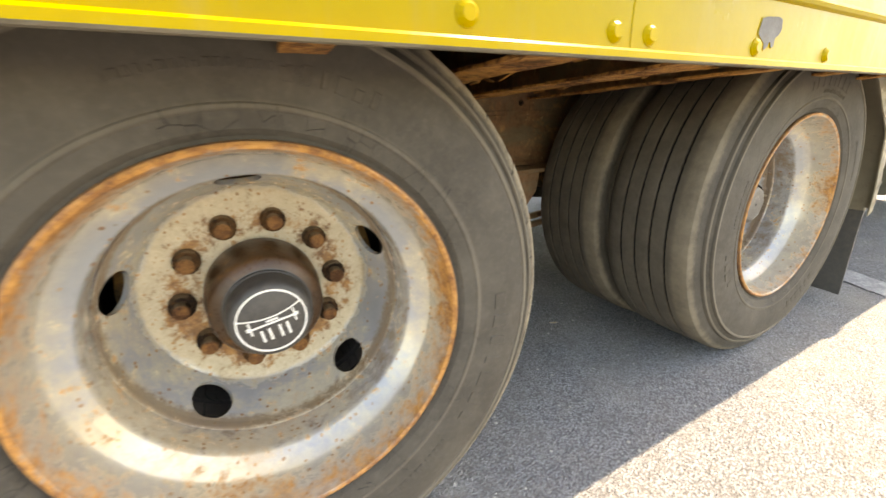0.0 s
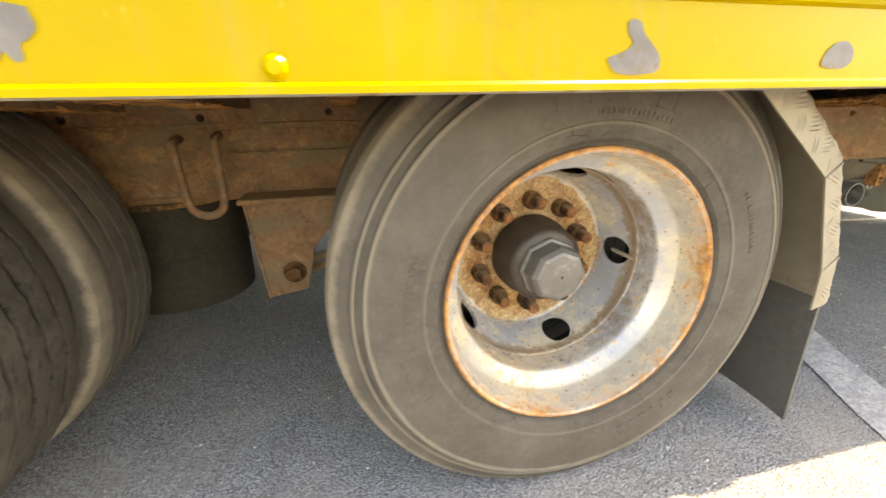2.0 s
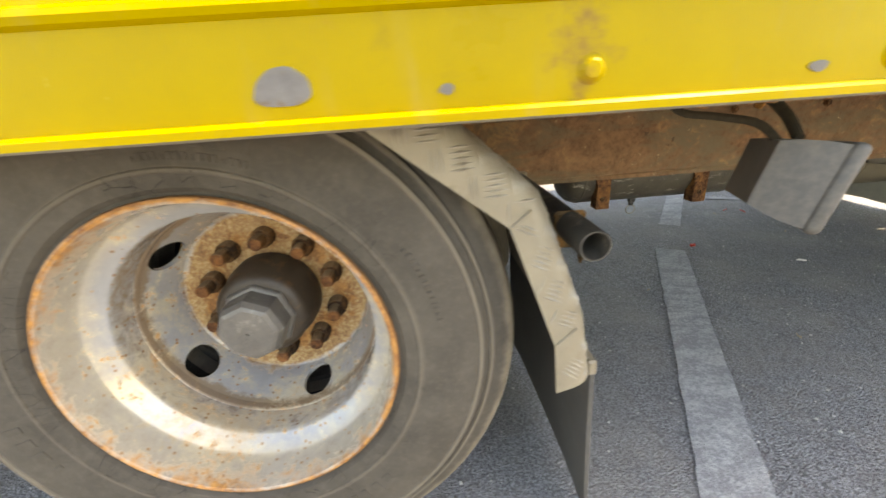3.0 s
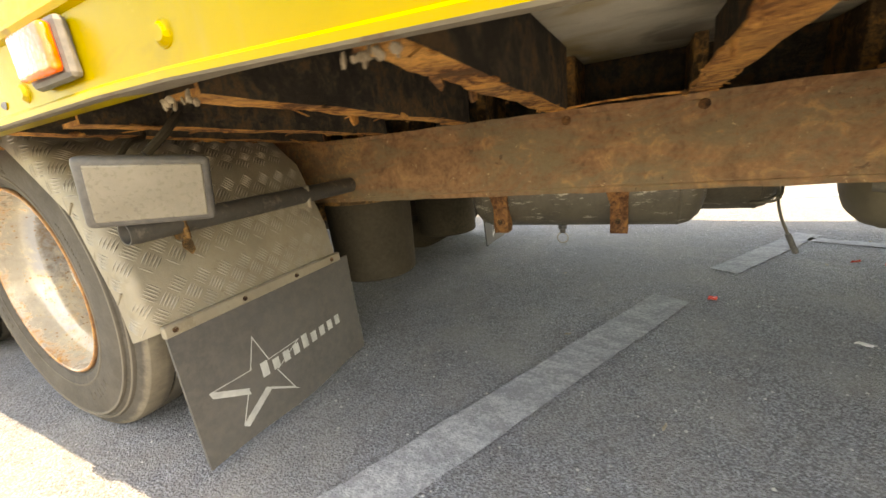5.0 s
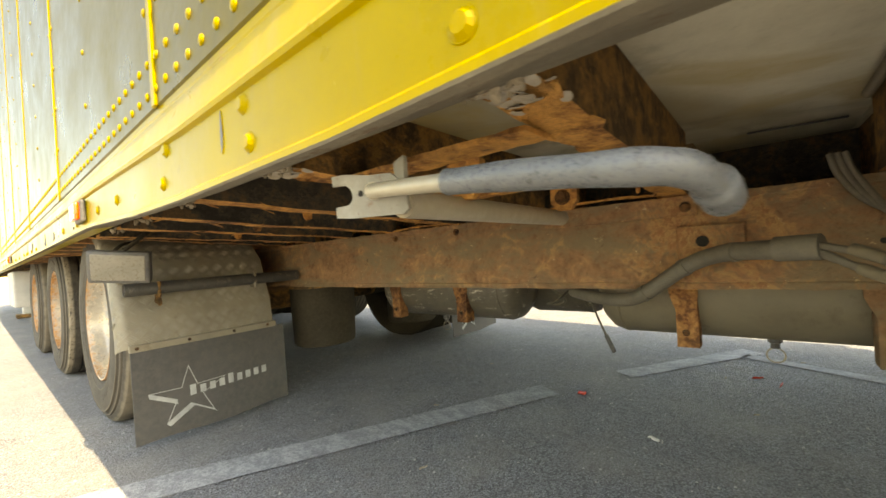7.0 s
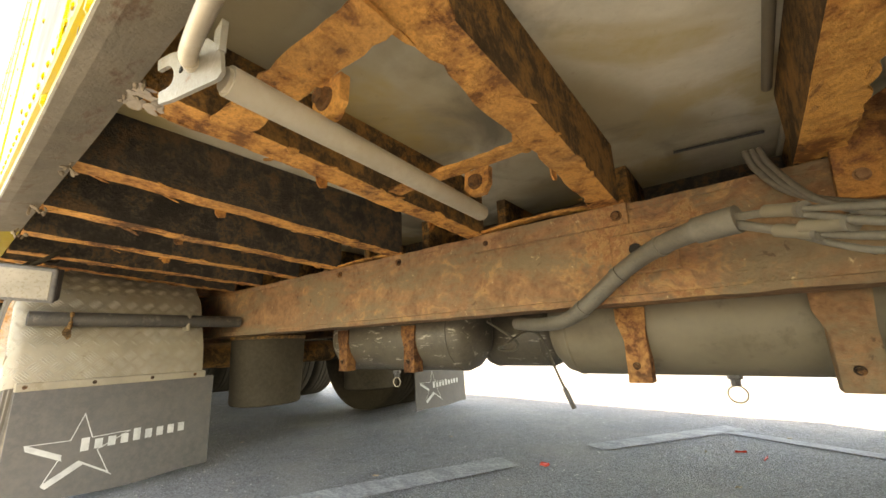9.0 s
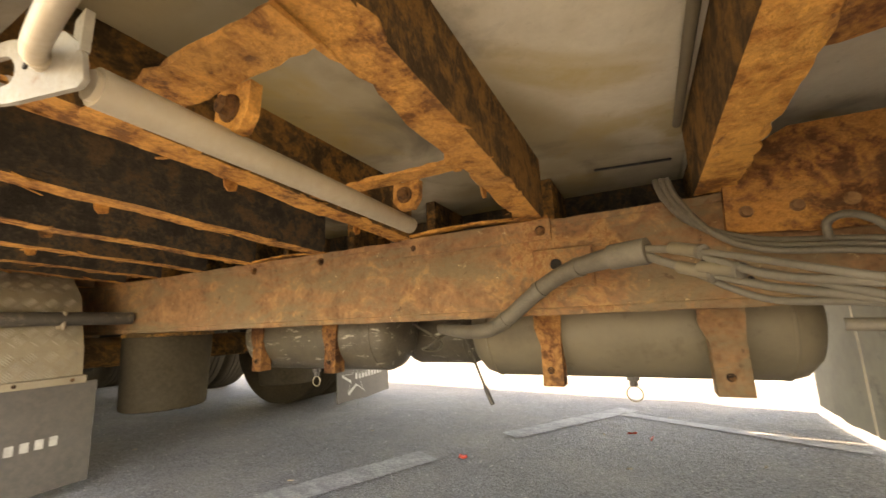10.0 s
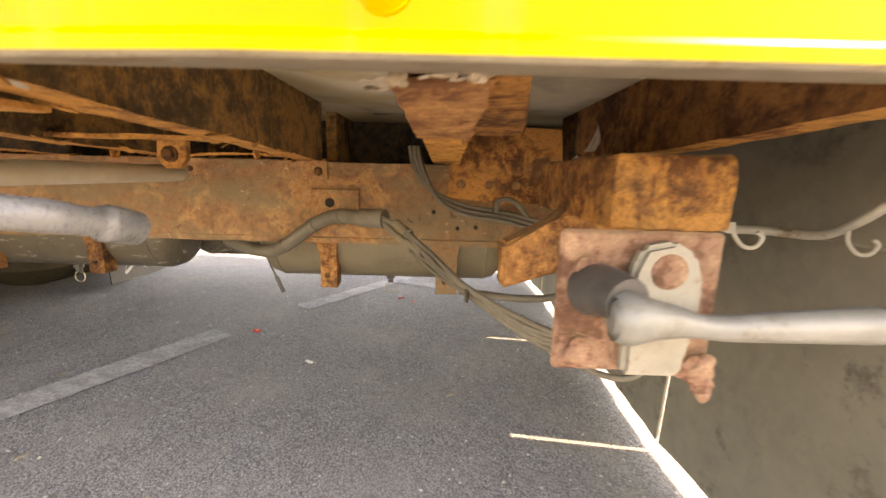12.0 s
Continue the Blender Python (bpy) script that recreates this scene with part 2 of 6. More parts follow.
def mat_tyre(name, tan, tread, bald=False):
    """Old rubber, rubbed tan at the shoulder, groove shade painted black over unbleached rubber, with rings and fine
    radial cracks on the sidewall.
    """
    k = Mat(name, 0.8, spec=0.3)
    r = k.math('SQRT', k.math('ADD', k.math('POWER', k.sep(0), 2), k.math('POWER', k.sep(2), 2)))
    ang = k.math('ARCTAN2', k.sep(0), k.sep(2))
    big, fine, mid = k.noise(6, 8, 0.65), k.noise(110, 5, 0.7), k.noise(24, 8, 0.72)
    off = lambda n, a: k.math('MULTIPLY', k.math('SUBTRACT', n, 0.5), a)
    c = k.ramp(big, (0.3, (0.048, 0.042, 0.035)), (0.7, (0.088, 0.077, 0.063)))
    c = k.mix(k.ramp(mid, (0.45, 0.0), (0.75, 0.25)), c, (0.125, 0.110, 0.090))
    rr = k.math('ADD', r, off(mid, 0.004))
    bands = k.ramp(k.math('MULTIPLY', rr, 2.0), (0.46, 0.25), (0.48, 0.0), (0.525, 0.0), (0.532, 0.3), (0.545, 0.0), (0.69, 0.05), (0.694, 0.5), (0.7035, 0.45), (0.706, 0.0), (0.722, 0.0), (0.728, 0.5), (0.736, 0.45), (0.739, 0.0))
    c = k.mix(bands, c, (0.23, 0.195, 0.15))
    side = k.ramp(k.math('ADD', k.math('MULTIPLY', k.sep(1), 10.0), 0.5), (0.33, 1.0), (0.43, 0.05)) if bald else k.ramp(k.sep(1), (0.004, 1.0), (0.014, 0.25))
    shoulder = k.math('MULTIPLY', k.ramp(k.math('ADD', k.math('MULTIPLY', k.math('SUBTRACT', r, tread), 10.0), k.math('ADD', off(mid, 0.16), 0.5)), (0.30, 0.0), (0.40, tan), (0.52, tan * 0.8)), side)
    c = k.mix(shoulder, c, k.ramp(mid, (0.35, (0.20, 0.165, 0.12)), (0.65, (0.33, 0.275, 0.20))))
    if bald:
        dark = k.math('MULTIPLY', k.ramp(k.math('ADD', k.math('MULTIPLY', k.sep(1), 10.0), 0.5), (0.34, 0.0), (0.42, 0.75)), k.math('GREATER_THAN', r, 0.372))
        c = k.mix(dark, c, k.ramp(mid, (0.35, (0.030, 0.026, 0.021)), (0.65, (0.062, 0.053, 0.042))))
        cuts = k.t.nodes.new("ShaderNodeCombineXYZ")
        k.t.links.new(k.math('ADD', k.math('MULTIPLY', ang, 26.0), k.math('MULTIPLY', k.sep(1), 160.0)), cuts.inputs[0])
        k.t.links.new(k.math('MULTIPLY', k.sep(1), 70.0), cuts.inputs[1])
        nick = k.math('MULTIPLY', k.ramp(k.noise(1.3, 3, 0.5, cuts.outputs[0]), (0.60, 0.0), (0.64, 0.9)), k.math('GREATER_THAN', r, 0.37))
        c = k.mix(nick, c, (0.016, 0.014, 0.012))
        k.bump(nick, -0.004, 0.8)
    scuff = k.ramp(k.noise(9, 8, 0.75, warp=1.5), (0.62, 0.0), (0.70, 0.18))
    c = k.mix(scuff, c, (0.20, 0.18, 0.15))
    c = k.mix(k.ramp(fine, (0.5, 0.0), (0.75, 0.18)), c, (0.17, 0.150, 0.12))
    # Near-black groove colour: unbleached rubber plus the shade of the groove's depth.
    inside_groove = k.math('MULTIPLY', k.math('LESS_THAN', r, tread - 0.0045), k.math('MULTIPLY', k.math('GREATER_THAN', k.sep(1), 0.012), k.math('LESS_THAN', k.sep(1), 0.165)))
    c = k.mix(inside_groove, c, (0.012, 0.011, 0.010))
    cv = k.t.nodes.new("ShaderNodeCombineXYZ")
    k.t.links.new(k.math('MULTIPLY', ang, 5.5), cv.inputs[0])
    k.t.links.new(k.math('MULTIPLY', r, 9.0), cv.inputs[1])
    crack = k.ramp(k.math('ADD', k.voro(2.6, cv.outputs[0], feature='DISTANCE_TO_EDGE'), off(mid, 0.04)), (0.003, 0.9), (0.010, 0.0))
    crack = k.math('MULTIPLY', crack, k.ramp(k.math('ADD', r, off(big, 0.25)), (0.245, 0.9), (0.272, 0.0)))
    c = k.mix(crack, c, (0.02, 0.018, 0.016))
    k.color(c)
    k.bump(fine, 0.0012, 0.5).bump(mid, 0.003, 0.4).bump(crack, -0.002, 0.7)
    return k.m


def mat_asphalt():
    k = Mat("asphalt", 0.8, spec=0.35)
    k.world()
    grit, small = k.voro(210), k.voro(430)
    big, mid, fine = k.noise(0.9, 6, 0.6), k.noise(7, 8, 0.65), k.noise(240, 5, 0.7)
    g, h = k.sep(0, k.voro(210, what="Color")), k.sep(1, k.voro(430, what="Color"))
    c = k.ramp(mid, (0.3, (0.266, 0.280, 0.306)), (0.7, (0.354, 0.371, 0.398)))
    c = k.mix(k.ramp(g, (0.30, 0.0), (0.98, 0.75)), c, (0.515, 0.532, 0.55))
    c = k.mix(k.ramp(h, (0.0, 0.65), (0.40, 0.0)), c, (0.090, 0.090, 0.094))
    c = k.mix(k.ramp(grit, (0.40, 0.0), (0.72, 0.7)), c, (0.070, 0.068, 0.068))
    c = k.mix(k.ramp(fine, (0.52, 0.0), (0.70, 0.4)), c, (0.424, 0.418, 0.406))
    c = k.mix(k.ramp(k.math('ADD', g, k.math('MULTIPLY', mid, 0.05)), (1.006, 0.0), (1.012, 0.8)), c, (0.581, 0.578, 0.575))
    c = k.mix(k.ramp(big, (0.35, 0.4), (0.6, 0.0)), c, (0.194, 0.191, 0.198))
    c = k.mix(k.ramp(k.noise(2.4, 7, 0.7), (0.46, 0.0), (0.70, 0.55)), c, (0.387, 0.368, 0.334))
    c = k.mix(k.ramp(k.noise(19, 7, 0.72), (0.50, 0.0), (0.68, 0.5)), c, (0.165, 0.160, 0.160))
    k.color(c)
    k.bump(k.math('MULTIPLY', grit, -1.0), 0.0060, 0.85).bump(k.math('MULTIPLY', small, -1.0), 0.0022, 0.7).bump(fine, 0.0020, 0.7).bump(mid, 0.008, 0.3)
    return k.m


def mat_paintline():
    k = Mat("road_paint", 0.8, spec=0.3)
    k.world()
    wear = k.math('ADD', k.math('MULTIPLY', k.noise(7, 8, 0.78, k.stretch((1, 2.2, 1))), 0.55), k.math('MULTIPLY', k.noise(120, 4, 0.7), 0.45))
    c = k.mix(k.ramp(wear, (0.40, 0.0), (0.55, 1.0)), (0.50, 0.515, 0.52), (0.265, 0.273, 0.285))
    k.color(c).bump(k.math('MULTIPLY', k.voro(210), -1.0), 0.0025, 0.7).bump(k.noise(240, 5, 0.7), 0.0015, 0.6)
    return k.m


def mat_floor():
    """Dusty grey-beige boards with soft dark stains and ochre runs."""
    k = Mat("floor_board", 0.65, spec=0.3)
    k.world()
    wide, big, mid, fine = k.noise(1.5, 4, 0.5, warp=0.6), k.noise(3.6, 6, 0.55, warp=0.9), k.noise(15, 8, 0.7), k.noise(90, 5, 0.7)
    c = k.ramp(mid, (0.3, (0.49, 0.450, 0.345)), (0.7, (0.61, 0.570, 0.455)))
    c = k.mix(k.ramp(wide, (0.40, 0.8), (0.55, 0.0)), c, (0.25, 0.195, 0.100))
    c = k.mix(k.ramp(big, (0.50, 0.0), (0.66, 0.7)), c, (0.125, 0.113, 0.088))
    ochre = k.math('MULTIPLY', k.ramp(k.noise(2.9, 5, 0.55, warp=0.7), (0.55, 0.0), (0.63, 0.7)), k.ramp(mid, (0.35, 0.5), (0.6, 1.0)))
    c = k.mix(ochre, c, (0.36, 0.26, 0.085))
    c = k.mix(k.ramp(k.noise(33, 6, 0.75), (0.62, 0.0), (0.70, 0.4)), c, (0.20, 0.14, 0.08))
    c = k.mix(k.ramp(fine, (0.55, 0.0), (0.75, 0.2)), c, (0.26, 0.22, 0.16))
    k.color(c).rough(k.ramp(big, (0.4, 0.5), (0.65, 0.75))).bump(mid, 0.0012, 0.25).bump(fine, 0.0005, 0.3)
    return k.m


def mat_plain(name, a, b, rough=0.6, metal=0.0, scale=9, bump=0.001, spec=0.5, dust=None, wear=None, worn=0.56, grain=(1, 1, 1)):
    k = Mat(name, rough, metal, spec)
    big, fine = k.noise(scale, 7, 0.65), k.noise(scale * 11, 5, 0.7)
    c = k.ramp(big, (0.32, a), (0.68, b))
    if wear:
        c = k.mix(k.ramp(k.noise(scale * 2.3, 8, 0.75, k.stretch(grain)), (worn, 0.0), (worn + 0.07, 1.0)), c, wear)
    if dust:
        c = k.mix(k.ramp(fine, (0.4, 0.15), (0.65, 0.6)), c, dust)
    k.color(c).rough(k.ramp(fine, (0.3, max(0.05, rough - 0.1)), (0.7, min(1, rough + 0.12))))
    k.bump(fine, bump, 0.5)
    return k.m


M = dict(
    yellow=mat_yellow(),
    yellowwall=mat_yellow("dull_yellow_wall", 0.26, 0.11),
    rust=mat_beam(),
    hot=mat_rust("heavily_rusted_steel", (0.120, 0.050, 0.020), (0.455, 0.195, 0.062), (0.790, 0.385, 0.112), 0.001, remnant=0.2),
    hotter=mat_rust("bright_orange_rust", (0.180, 0.070, 0.024), (0.580, 0.250, 0.070), (0.850, 0.440, 0.130), 0.012),
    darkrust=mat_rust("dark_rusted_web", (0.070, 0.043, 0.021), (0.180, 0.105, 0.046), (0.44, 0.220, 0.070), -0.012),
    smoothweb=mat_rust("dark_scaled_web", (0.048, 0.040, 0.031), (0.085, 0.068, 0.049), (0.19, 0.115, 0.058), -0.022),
    scab=mat_rust("scabbed_brown_rust", (0.120, 0.046, 0.019), (0.285, 0.122, 0.047), (0.58, 0.265, 0.082), -0.003, remnant=0.2),
    redrust=mat_rust("red_primer_rust", (0.18, 0.090, 0.058), (0.34, 0.185, 0.128), (0.47, 0.29, 0.195), 0.0),
    wheel=mat_wheel("wheel_paint", 0.95, 0.035, 0.70),
    wheelb=mat_wheel("wheel_paint_pale", 0.9, 0.0, 0.85),
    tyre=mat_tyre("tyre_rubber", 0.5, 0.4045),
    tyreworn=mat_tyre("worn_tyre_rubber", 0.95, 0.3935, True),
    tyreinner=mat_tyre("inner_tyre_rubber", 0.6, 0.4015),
    asphalt=mat_asphalt(),
    line=mat_paintline(),
    floor=mat_floor(),
    bracket=mat_rust("brown_rusted_bracket", (0.059, 0.022, 0.011), (0.168, 0.065, 0.025), (0.336, 0.137, 0.047), -0.006, gloss=0.35),
    scalerust=mat_rust("red_brown_scale", (0.20, 0.085, 0.040), (0.38, 0.175, 0.075), (0.58, 0.30, 0.125), 0.0),
    webred=mat_rust("red_brown_web", (0.085, 0.036, 0.018), (0.205, 0.092, 0.042), (0.40, 0.185, 0.070), -0.004),
    armrust=mat_rust("scaling_rusted_arm", (0.150, 0.062, 0.028), (0.345, 0.155, 0.064), (0.57, 0.275, 0.105), 0.0, remnant=0.25),
    nut=mat_rust("rusted_nut", (0.022, 0.013, 0.009), (0.065, 0.034, 0.018), (0.20, 0.095, 0.038), -0.005),
    hubdark=mat_plain("greasy_hub", (0.012, 0.009, 0.007), (0.04, 0.026, 0.016), 0.45, scale=14, wear=(0.10, 0.05, 0.02), dust=(0.055, 0.040, 0.028)),
    hubbrown=mat_plain("oily_brown_hub", (0.030, 0.013, 0.006), (0.105, 0.046, 0.016), 0.32, scale=18, wear=(0.17, 0.075, 0.025), dust=(0.060, 0.032, 0.015)),
    cap=mat_plain("hub_cap_black", (0.022, 0.022, 0.024), (0.05, 0.049, 0.05), 0.42, dust=(0.085, 0.076, 0.066)),
    capsteel=mat_plain("hub_cap_steel", (0.075, 0.073, 0.072), (0.15, 0.146, 0.142), 0.42, 0.3, scale=16, wear=(0.24, 0.225, 0.21), dust=(0.16, 0.147, 0.13)),
    white=mat_plain("white_mark", (0.66, 0.65, 0.62), (0.78, 0.77, 0.74), 0.6),
    greymark=mat_plain("flap_print", (0.28, 0.285, 0.28), (0.46, 0.46, 0.445), 0.7, scale=25),
    rubber=mat_plain("flap_rubber", (0.045, 0.045, 0.046), (0.08, 0.078, 0.075), 0.75, scale=5, dust=(0.12, 0.11, 0.095)),
    alu=mat_plain("chequer_aluminium", (0.185, 0.162, 0.120), (0.305, 0.270, 0.205), 0.55, 0.25, scale=7, wear=(0.20, 0.165, 0.115), dust=(0.27, 0.228, 0.168)),
    tread=mat_plain("worn_tread_tops", (0.225, 0.200, 0.158), (0.350, 0.318, 0.262), 0.45, 0.35, scale=14),
    grit=mat_plain("pale_grit", (0.30, 0.29, 0.27), (0.68, 0.67, 0.64), 0.6, scale=60),
    galv=mat_plain("dusty_galvanised_tube", (0.31, 0.268, 0.200), (0.43, 0.378, 0.290), 0.42, 0.25, dust=(0.37, 0.312, 0.224)),
    grip=mat_plain("worn_blue_grip", (0.066, 0.073, 0.086), (0.125, 0.132, 0.142), 0.30, scale=34, wear=(0.016, 0.017, 0.019), dust=(0.13, 0.126, 0.112), bump=0.0008),
    castw=mat_plain("white_cast_steel", (0.17, 0.155, 0.125), (0.29, 0.272, 0.23), 0.5, 0.1, scale=28, wear=(0.16, 0.09, 0.05), dust=(0.22, 0.195, 0.155)),
    lever=mat_plain("worn_grey_lever", (0.12, 0.124, 0.12), (0.20, 0.203, 0.195), 0.42, 0.15, scale=20, wear=(0.11, 0.10, 0.08), dust=(0.17, 0.163, 0.138)),
    black=mat_plain("black_plastic", (0.035, 0.035, 0.037), (0.075, 0.073, 0.072), 0.55, dust=(0.16, 0.145, 0.125)),
    darkpipe=mat_plain("dusty_black_pipe", (0.016, 0.015, 0.014), (0.045, 0.042, 0.038), 0.55, scale=12, wear=(0.11, 0.095, 0.075), dust=(0.07, 0.062, 0.05)),
    lamp=mat_plain("dusty_lamp_lens", (0.165, 0.146, 0.112), (0.245, 0.218, 0.172), 0.30, scale=12),
    chip=mat_plain("bare_primer", (0.10, 0.093, 0.088), (0.17, 0.158, 0.15), 0.65, scale=30, wear=(0.13, 0.09, 0.05)),
    lip=mat_plain("dirty_rail_underside", (0.105, 0.088, 0.060), (0.215, 0.182, 0.128), 0.8, scale=14, wear=(0.105, 0.055, 0.026), dust=(0.165, 0.140, 0.100), worn=0.535, grain=(0.5, 1, 1), bump=0.004),
    crumb=mat_plain("crumbled_sealant", (0.20, 0.155, 0.10), (0.34, 0.28, 0.20), 0.9, scale=60),
    void=mat_plain("dark_hole", (0.006, 0.005, 0.004), (0.012, 0.010, 0.008), 0.9),
    bellow=mat_plain("air_spring_rubber", (0.021, 0.0175, 0.013), (0.043, 0.036, 0.026), 0.9, scale=7, dust=(0.068, 0.056, 0.040), spec=0.12),
    panel=mat_plain("hanging_rubber", (0.085, 0.080, 0.066), (0.17, 0.160, 0.130), 0.8, scale=3, wear=(0.06, 0.056, 0.045), dust=(0.18, 0.168, 0.135), spec=0.25),
    sealant=mat_plain("pale_sealant", (0.26, 0.215, 0.16), (0.40, 0.35, 0.28), 0.85, scale=40, wear=(0.30, 0.21, 0.13)),
    tank=mat_plain("dusty_grey_tank", (0.105, 0.086, 0.056), (0.17, 0.14, 0.095), 0.6, scale=6, wear=(0.10, 0.08, 0.05), dust=(0.175, 0.145, 0.098)),
    peel=mat_plain("peeling_black_tank", (0.035, 0.030, 0.023), (0.115, 0.098, 0.072), 0.42, scale=11, wear=(0.58, 0.54, 0.46), dust=(0.12, 0.10, 0.072), worn=0.572, grain=(0.45, 1, 1.6)),
    cable=mat_plain("dusty_cable_sheath", (0.05, 0.043, 0.034), (0.12, 0.104, 0.08), 0.65, scale=22, dust=(0.15, 0.13, 0.095)),
    greypaint=mat_plain("grey_side_box", (0.42, 0.41, 0.38), (0.54, 0.53, 0.49), 0.6, scale=5),
    dustybar=mat_plain("dusty_steel_bar", (0.20, 0.19, 0.165), (0.30, 0.285, 0.25), 0.65, scale=6, wear=(0.14, 0.10, 0.07)),
    red=mat_plain("red_plastic", (0.55, 0.03, 0.02), (0.7, 0.06, 0.03), 0.4),
    dirt=mat_plain("dry_litter", (0.30, 0.22, 0.13), (0.62, 0.55, 0.44), 0.8, scale=40),
)


def mat_orange():
    k = Mat("orange_lens", 0.12)
    k.color(k.ramp(k.noise(50, 3), (0.3, (0.75, 0.07, 0.008)), (0.7, (0.95, 0.16, 0.015))))
    k.b.inputs["Coat Weight"].default_value = 0.6
    k.bump(k.voro(170), 0.0015, 0.6)
    return k.m


def mat_leaf():
    k = Mat("foliage", 0.7, spec=0.3)
    k.color(k.ramp(k.island(), (0.0, (0.035, 0.075, 0.018)), (1.0, (0.11, 0.17, 0.04))))
    return k.m


M["orange"] = mat_orange()
M["leaf"] = mat_leaf()
M["bark"] = mat_plain("bark", (0.10, 0.075, 0.05), (0.19, 0.15, 0.11), 0.9)


# ---- mesh helpers ----
def part(name, bm, material, parent=None, label="", smooth=False, m=None):
    me = bpy.data.meshes.new(name)
    bmesh.ops.recalc_face_normals(bm, faces=bm.faces)
    bm.to_mesh(me)
    bm.free()
    for mm in material if isinstance(material, (list, tuple)) else [material]:
        me.materials.append(mm)
    if smooth:
        for p in me.polygons:
            p.use_smooth = True
        me.set_sharp_from_angle(angle=radians(38))
    ob = new(name, me)
    if parent is not None:
        ob.parent = parent
    if m is not None:
        ob.matrix_local = m
    return tagged(ob, label) if label else ob


def share(name, me, parent, m, label=""):
    ob = new(name, me)
    ob.parent = parent
    ob.matrix_local = m
    return tagged(ob, label) if label else ob


def empty(name, at=(0, 0, 0), **tags):
    ob = new(name)
    ob.empty_display_size = 0.1
    ob.location = at
    return tagged(ob, **tags)


def box(bm, a, b, bev=0.0, m=None, seg=1):
    """A box between two corners, with bevelled edges."""
    c = [(a[i] + b[i]) / 2 for i in range(3)]
    s = [abs(b[i] - a[i]) for i in range(3)]
    res = bmesh.ops.create_cube(bm, size=1, matrix=Matrix.Translation(c) @ Matrix.Diagonal((*s, 1)))
    vs = res["verts"]
    if bev:
        es = list({e for v in vs for e in v.link_edges})
        r = bmesh.ops.bevel(bm, geom=es, offset=min(bev, min(s) * 0.45), segments=seg, affect='EDGES', profile=0.5)
        vs = list({v for f in r["faces"] for v in f.verts} | {v for v in vs if v.is_valid})
    if m is not None:
        bmesh.ops.transform(bm, matrix=m, verts=[v for v in vs if v.is_valid])
    return bm


def slab(a, b, bev=0.0, m=None, seg=1):
    return box(bmesh.new(), a, b, bev, m, seg)


def prism(bm, pts, axis, lo, hi, cuts=1, jit=None):
    """A closed 2D outline drawn out along an axis from lo to hi. pts: the two other coordinates, in xyz order."""
    rings = []
    for i in range(cuts + 1):
        s = lo + (hi - lo) * i / cuts
        ring = []
        for j, (u, v) in enumerate(pts):
            p = [u, v]
            p.insert(axis, s)
            if jit:
                p = jit(i, j, p)
            ring.append(bm.verts.new(p))
        rings.append(ring)
    n = len(pts)
    for r0, r1 in zip(rings, rings[1:]):
        for j in range(n):
            bm.faces.new((r0[j], r0[(j + 1) % n], r1[(j + 1) % n], r1[j]))
    bm.faces.new(rings[0])
    bm.faces.new(rings[-1])
    return bm


def lathe(bm, prof, seg=64, closed=False, warp=None, m=None):
    """Turns a profile of (radius, y) about the y axis."""
    rings = []
    for i in range(seg):
        a = 2 * math.pi * i / seg
        ring = []
        for j, (r, y) in enumerate(prof):
            rr, yy = warp(i, j, r, y) if warp else (r, y)
            ring.append(bm.verts.new((rr * math.cos(a), yy, rr * math.sin(a))))
        rings.append(ring)
    k = len(prof)
    for i in range(seg):
        r0, r1 = rings[i], rings[(i + 1) % seg]
        for j in range(k if closed else k - 1):
            bm.faces.new((r0[j], r0[(j + 1) % k], r1[(j + 1) % k], r1[j]))
    if not closed:
        for j in (0, k - 1):
            if prof[j][0] > 1e-4:
                bm.faces.new([r[j] for r in rings])
    bmesh.ops.remove_doubles(bm, verts=bm.verts, dist=1e-6)
    if m is not None:
        bmesh.ops.transform(bm, matrix=m, verts=bm.verts)
    return bm


def smooth_path(pts, sub=8):
    """A Catmull-Rom curve through points."""
    P = [Vector(p) for p in pts]
    P = [2 * P[0] - P[1]] + P + [2 * P[-1] - P[-2]]
    out = []
    for i in range(1, len(P) - 2):
        for s in range(sub):
            t = s / sub
            a, b, c, d = P[i - 1:i + 3]
            out.append(0.5 * (2 * b + (c - a) * t + (2 * a - 5 * b + 4 * c - d) * t * t + (3 * b - a - 3 * c + d) * t ** 3))
    out.append(P[-2])
    return out


def tube(bm, pts, r, seg=12, caps=True, curve=8):
    """A round tube along points. r: one radius or one for each step of the way (a function of 0 to 1)."""
    P = smooth_path(pts, curve) if curve else [Vector(p) for p in pts]
    n = len(P)
    rings = []
    side = None
    for i in range(n):
        d = (P[min(i + 1, n - 1)] - P[max(i - 1, 0)]).normalized()
        if side is None:
            side = d.orthogonal().normalized()
        side = (side - d * side.dot(d)).normalized()
        up = d.cross(side)
        rr = r(i / (n - 1)) if callable(r) else r
        rings.append([bm.verts.new(P[i] + rr * (math.cos(2 * math.pi * k / seg) * side + math.sin(2 * math.pi * k / seg) * up)) for k in range(seg)])
    for a, b in zip(rings, rings[1:]):
        for k in range(seg):
            bm.faces.new((a[k], a[(k + 1) % seg], b[(k + 1) % seg], b[k]))
    if caps:
        bm.faces.new(rings[0])
        bm.faces.new(rings[-1])
    return bm


def plate(bm, outline, axis, at, thick, bev=0.0):
    """A flat plate of any outline, across an axis."""
    prism(bm, outline, axis, at, at + thick)
    if bev:
        bmesh.ops.bevel(bm, geom=list(bm.edges), offset=bev, segments=1, affect='EDGES')
    return bm


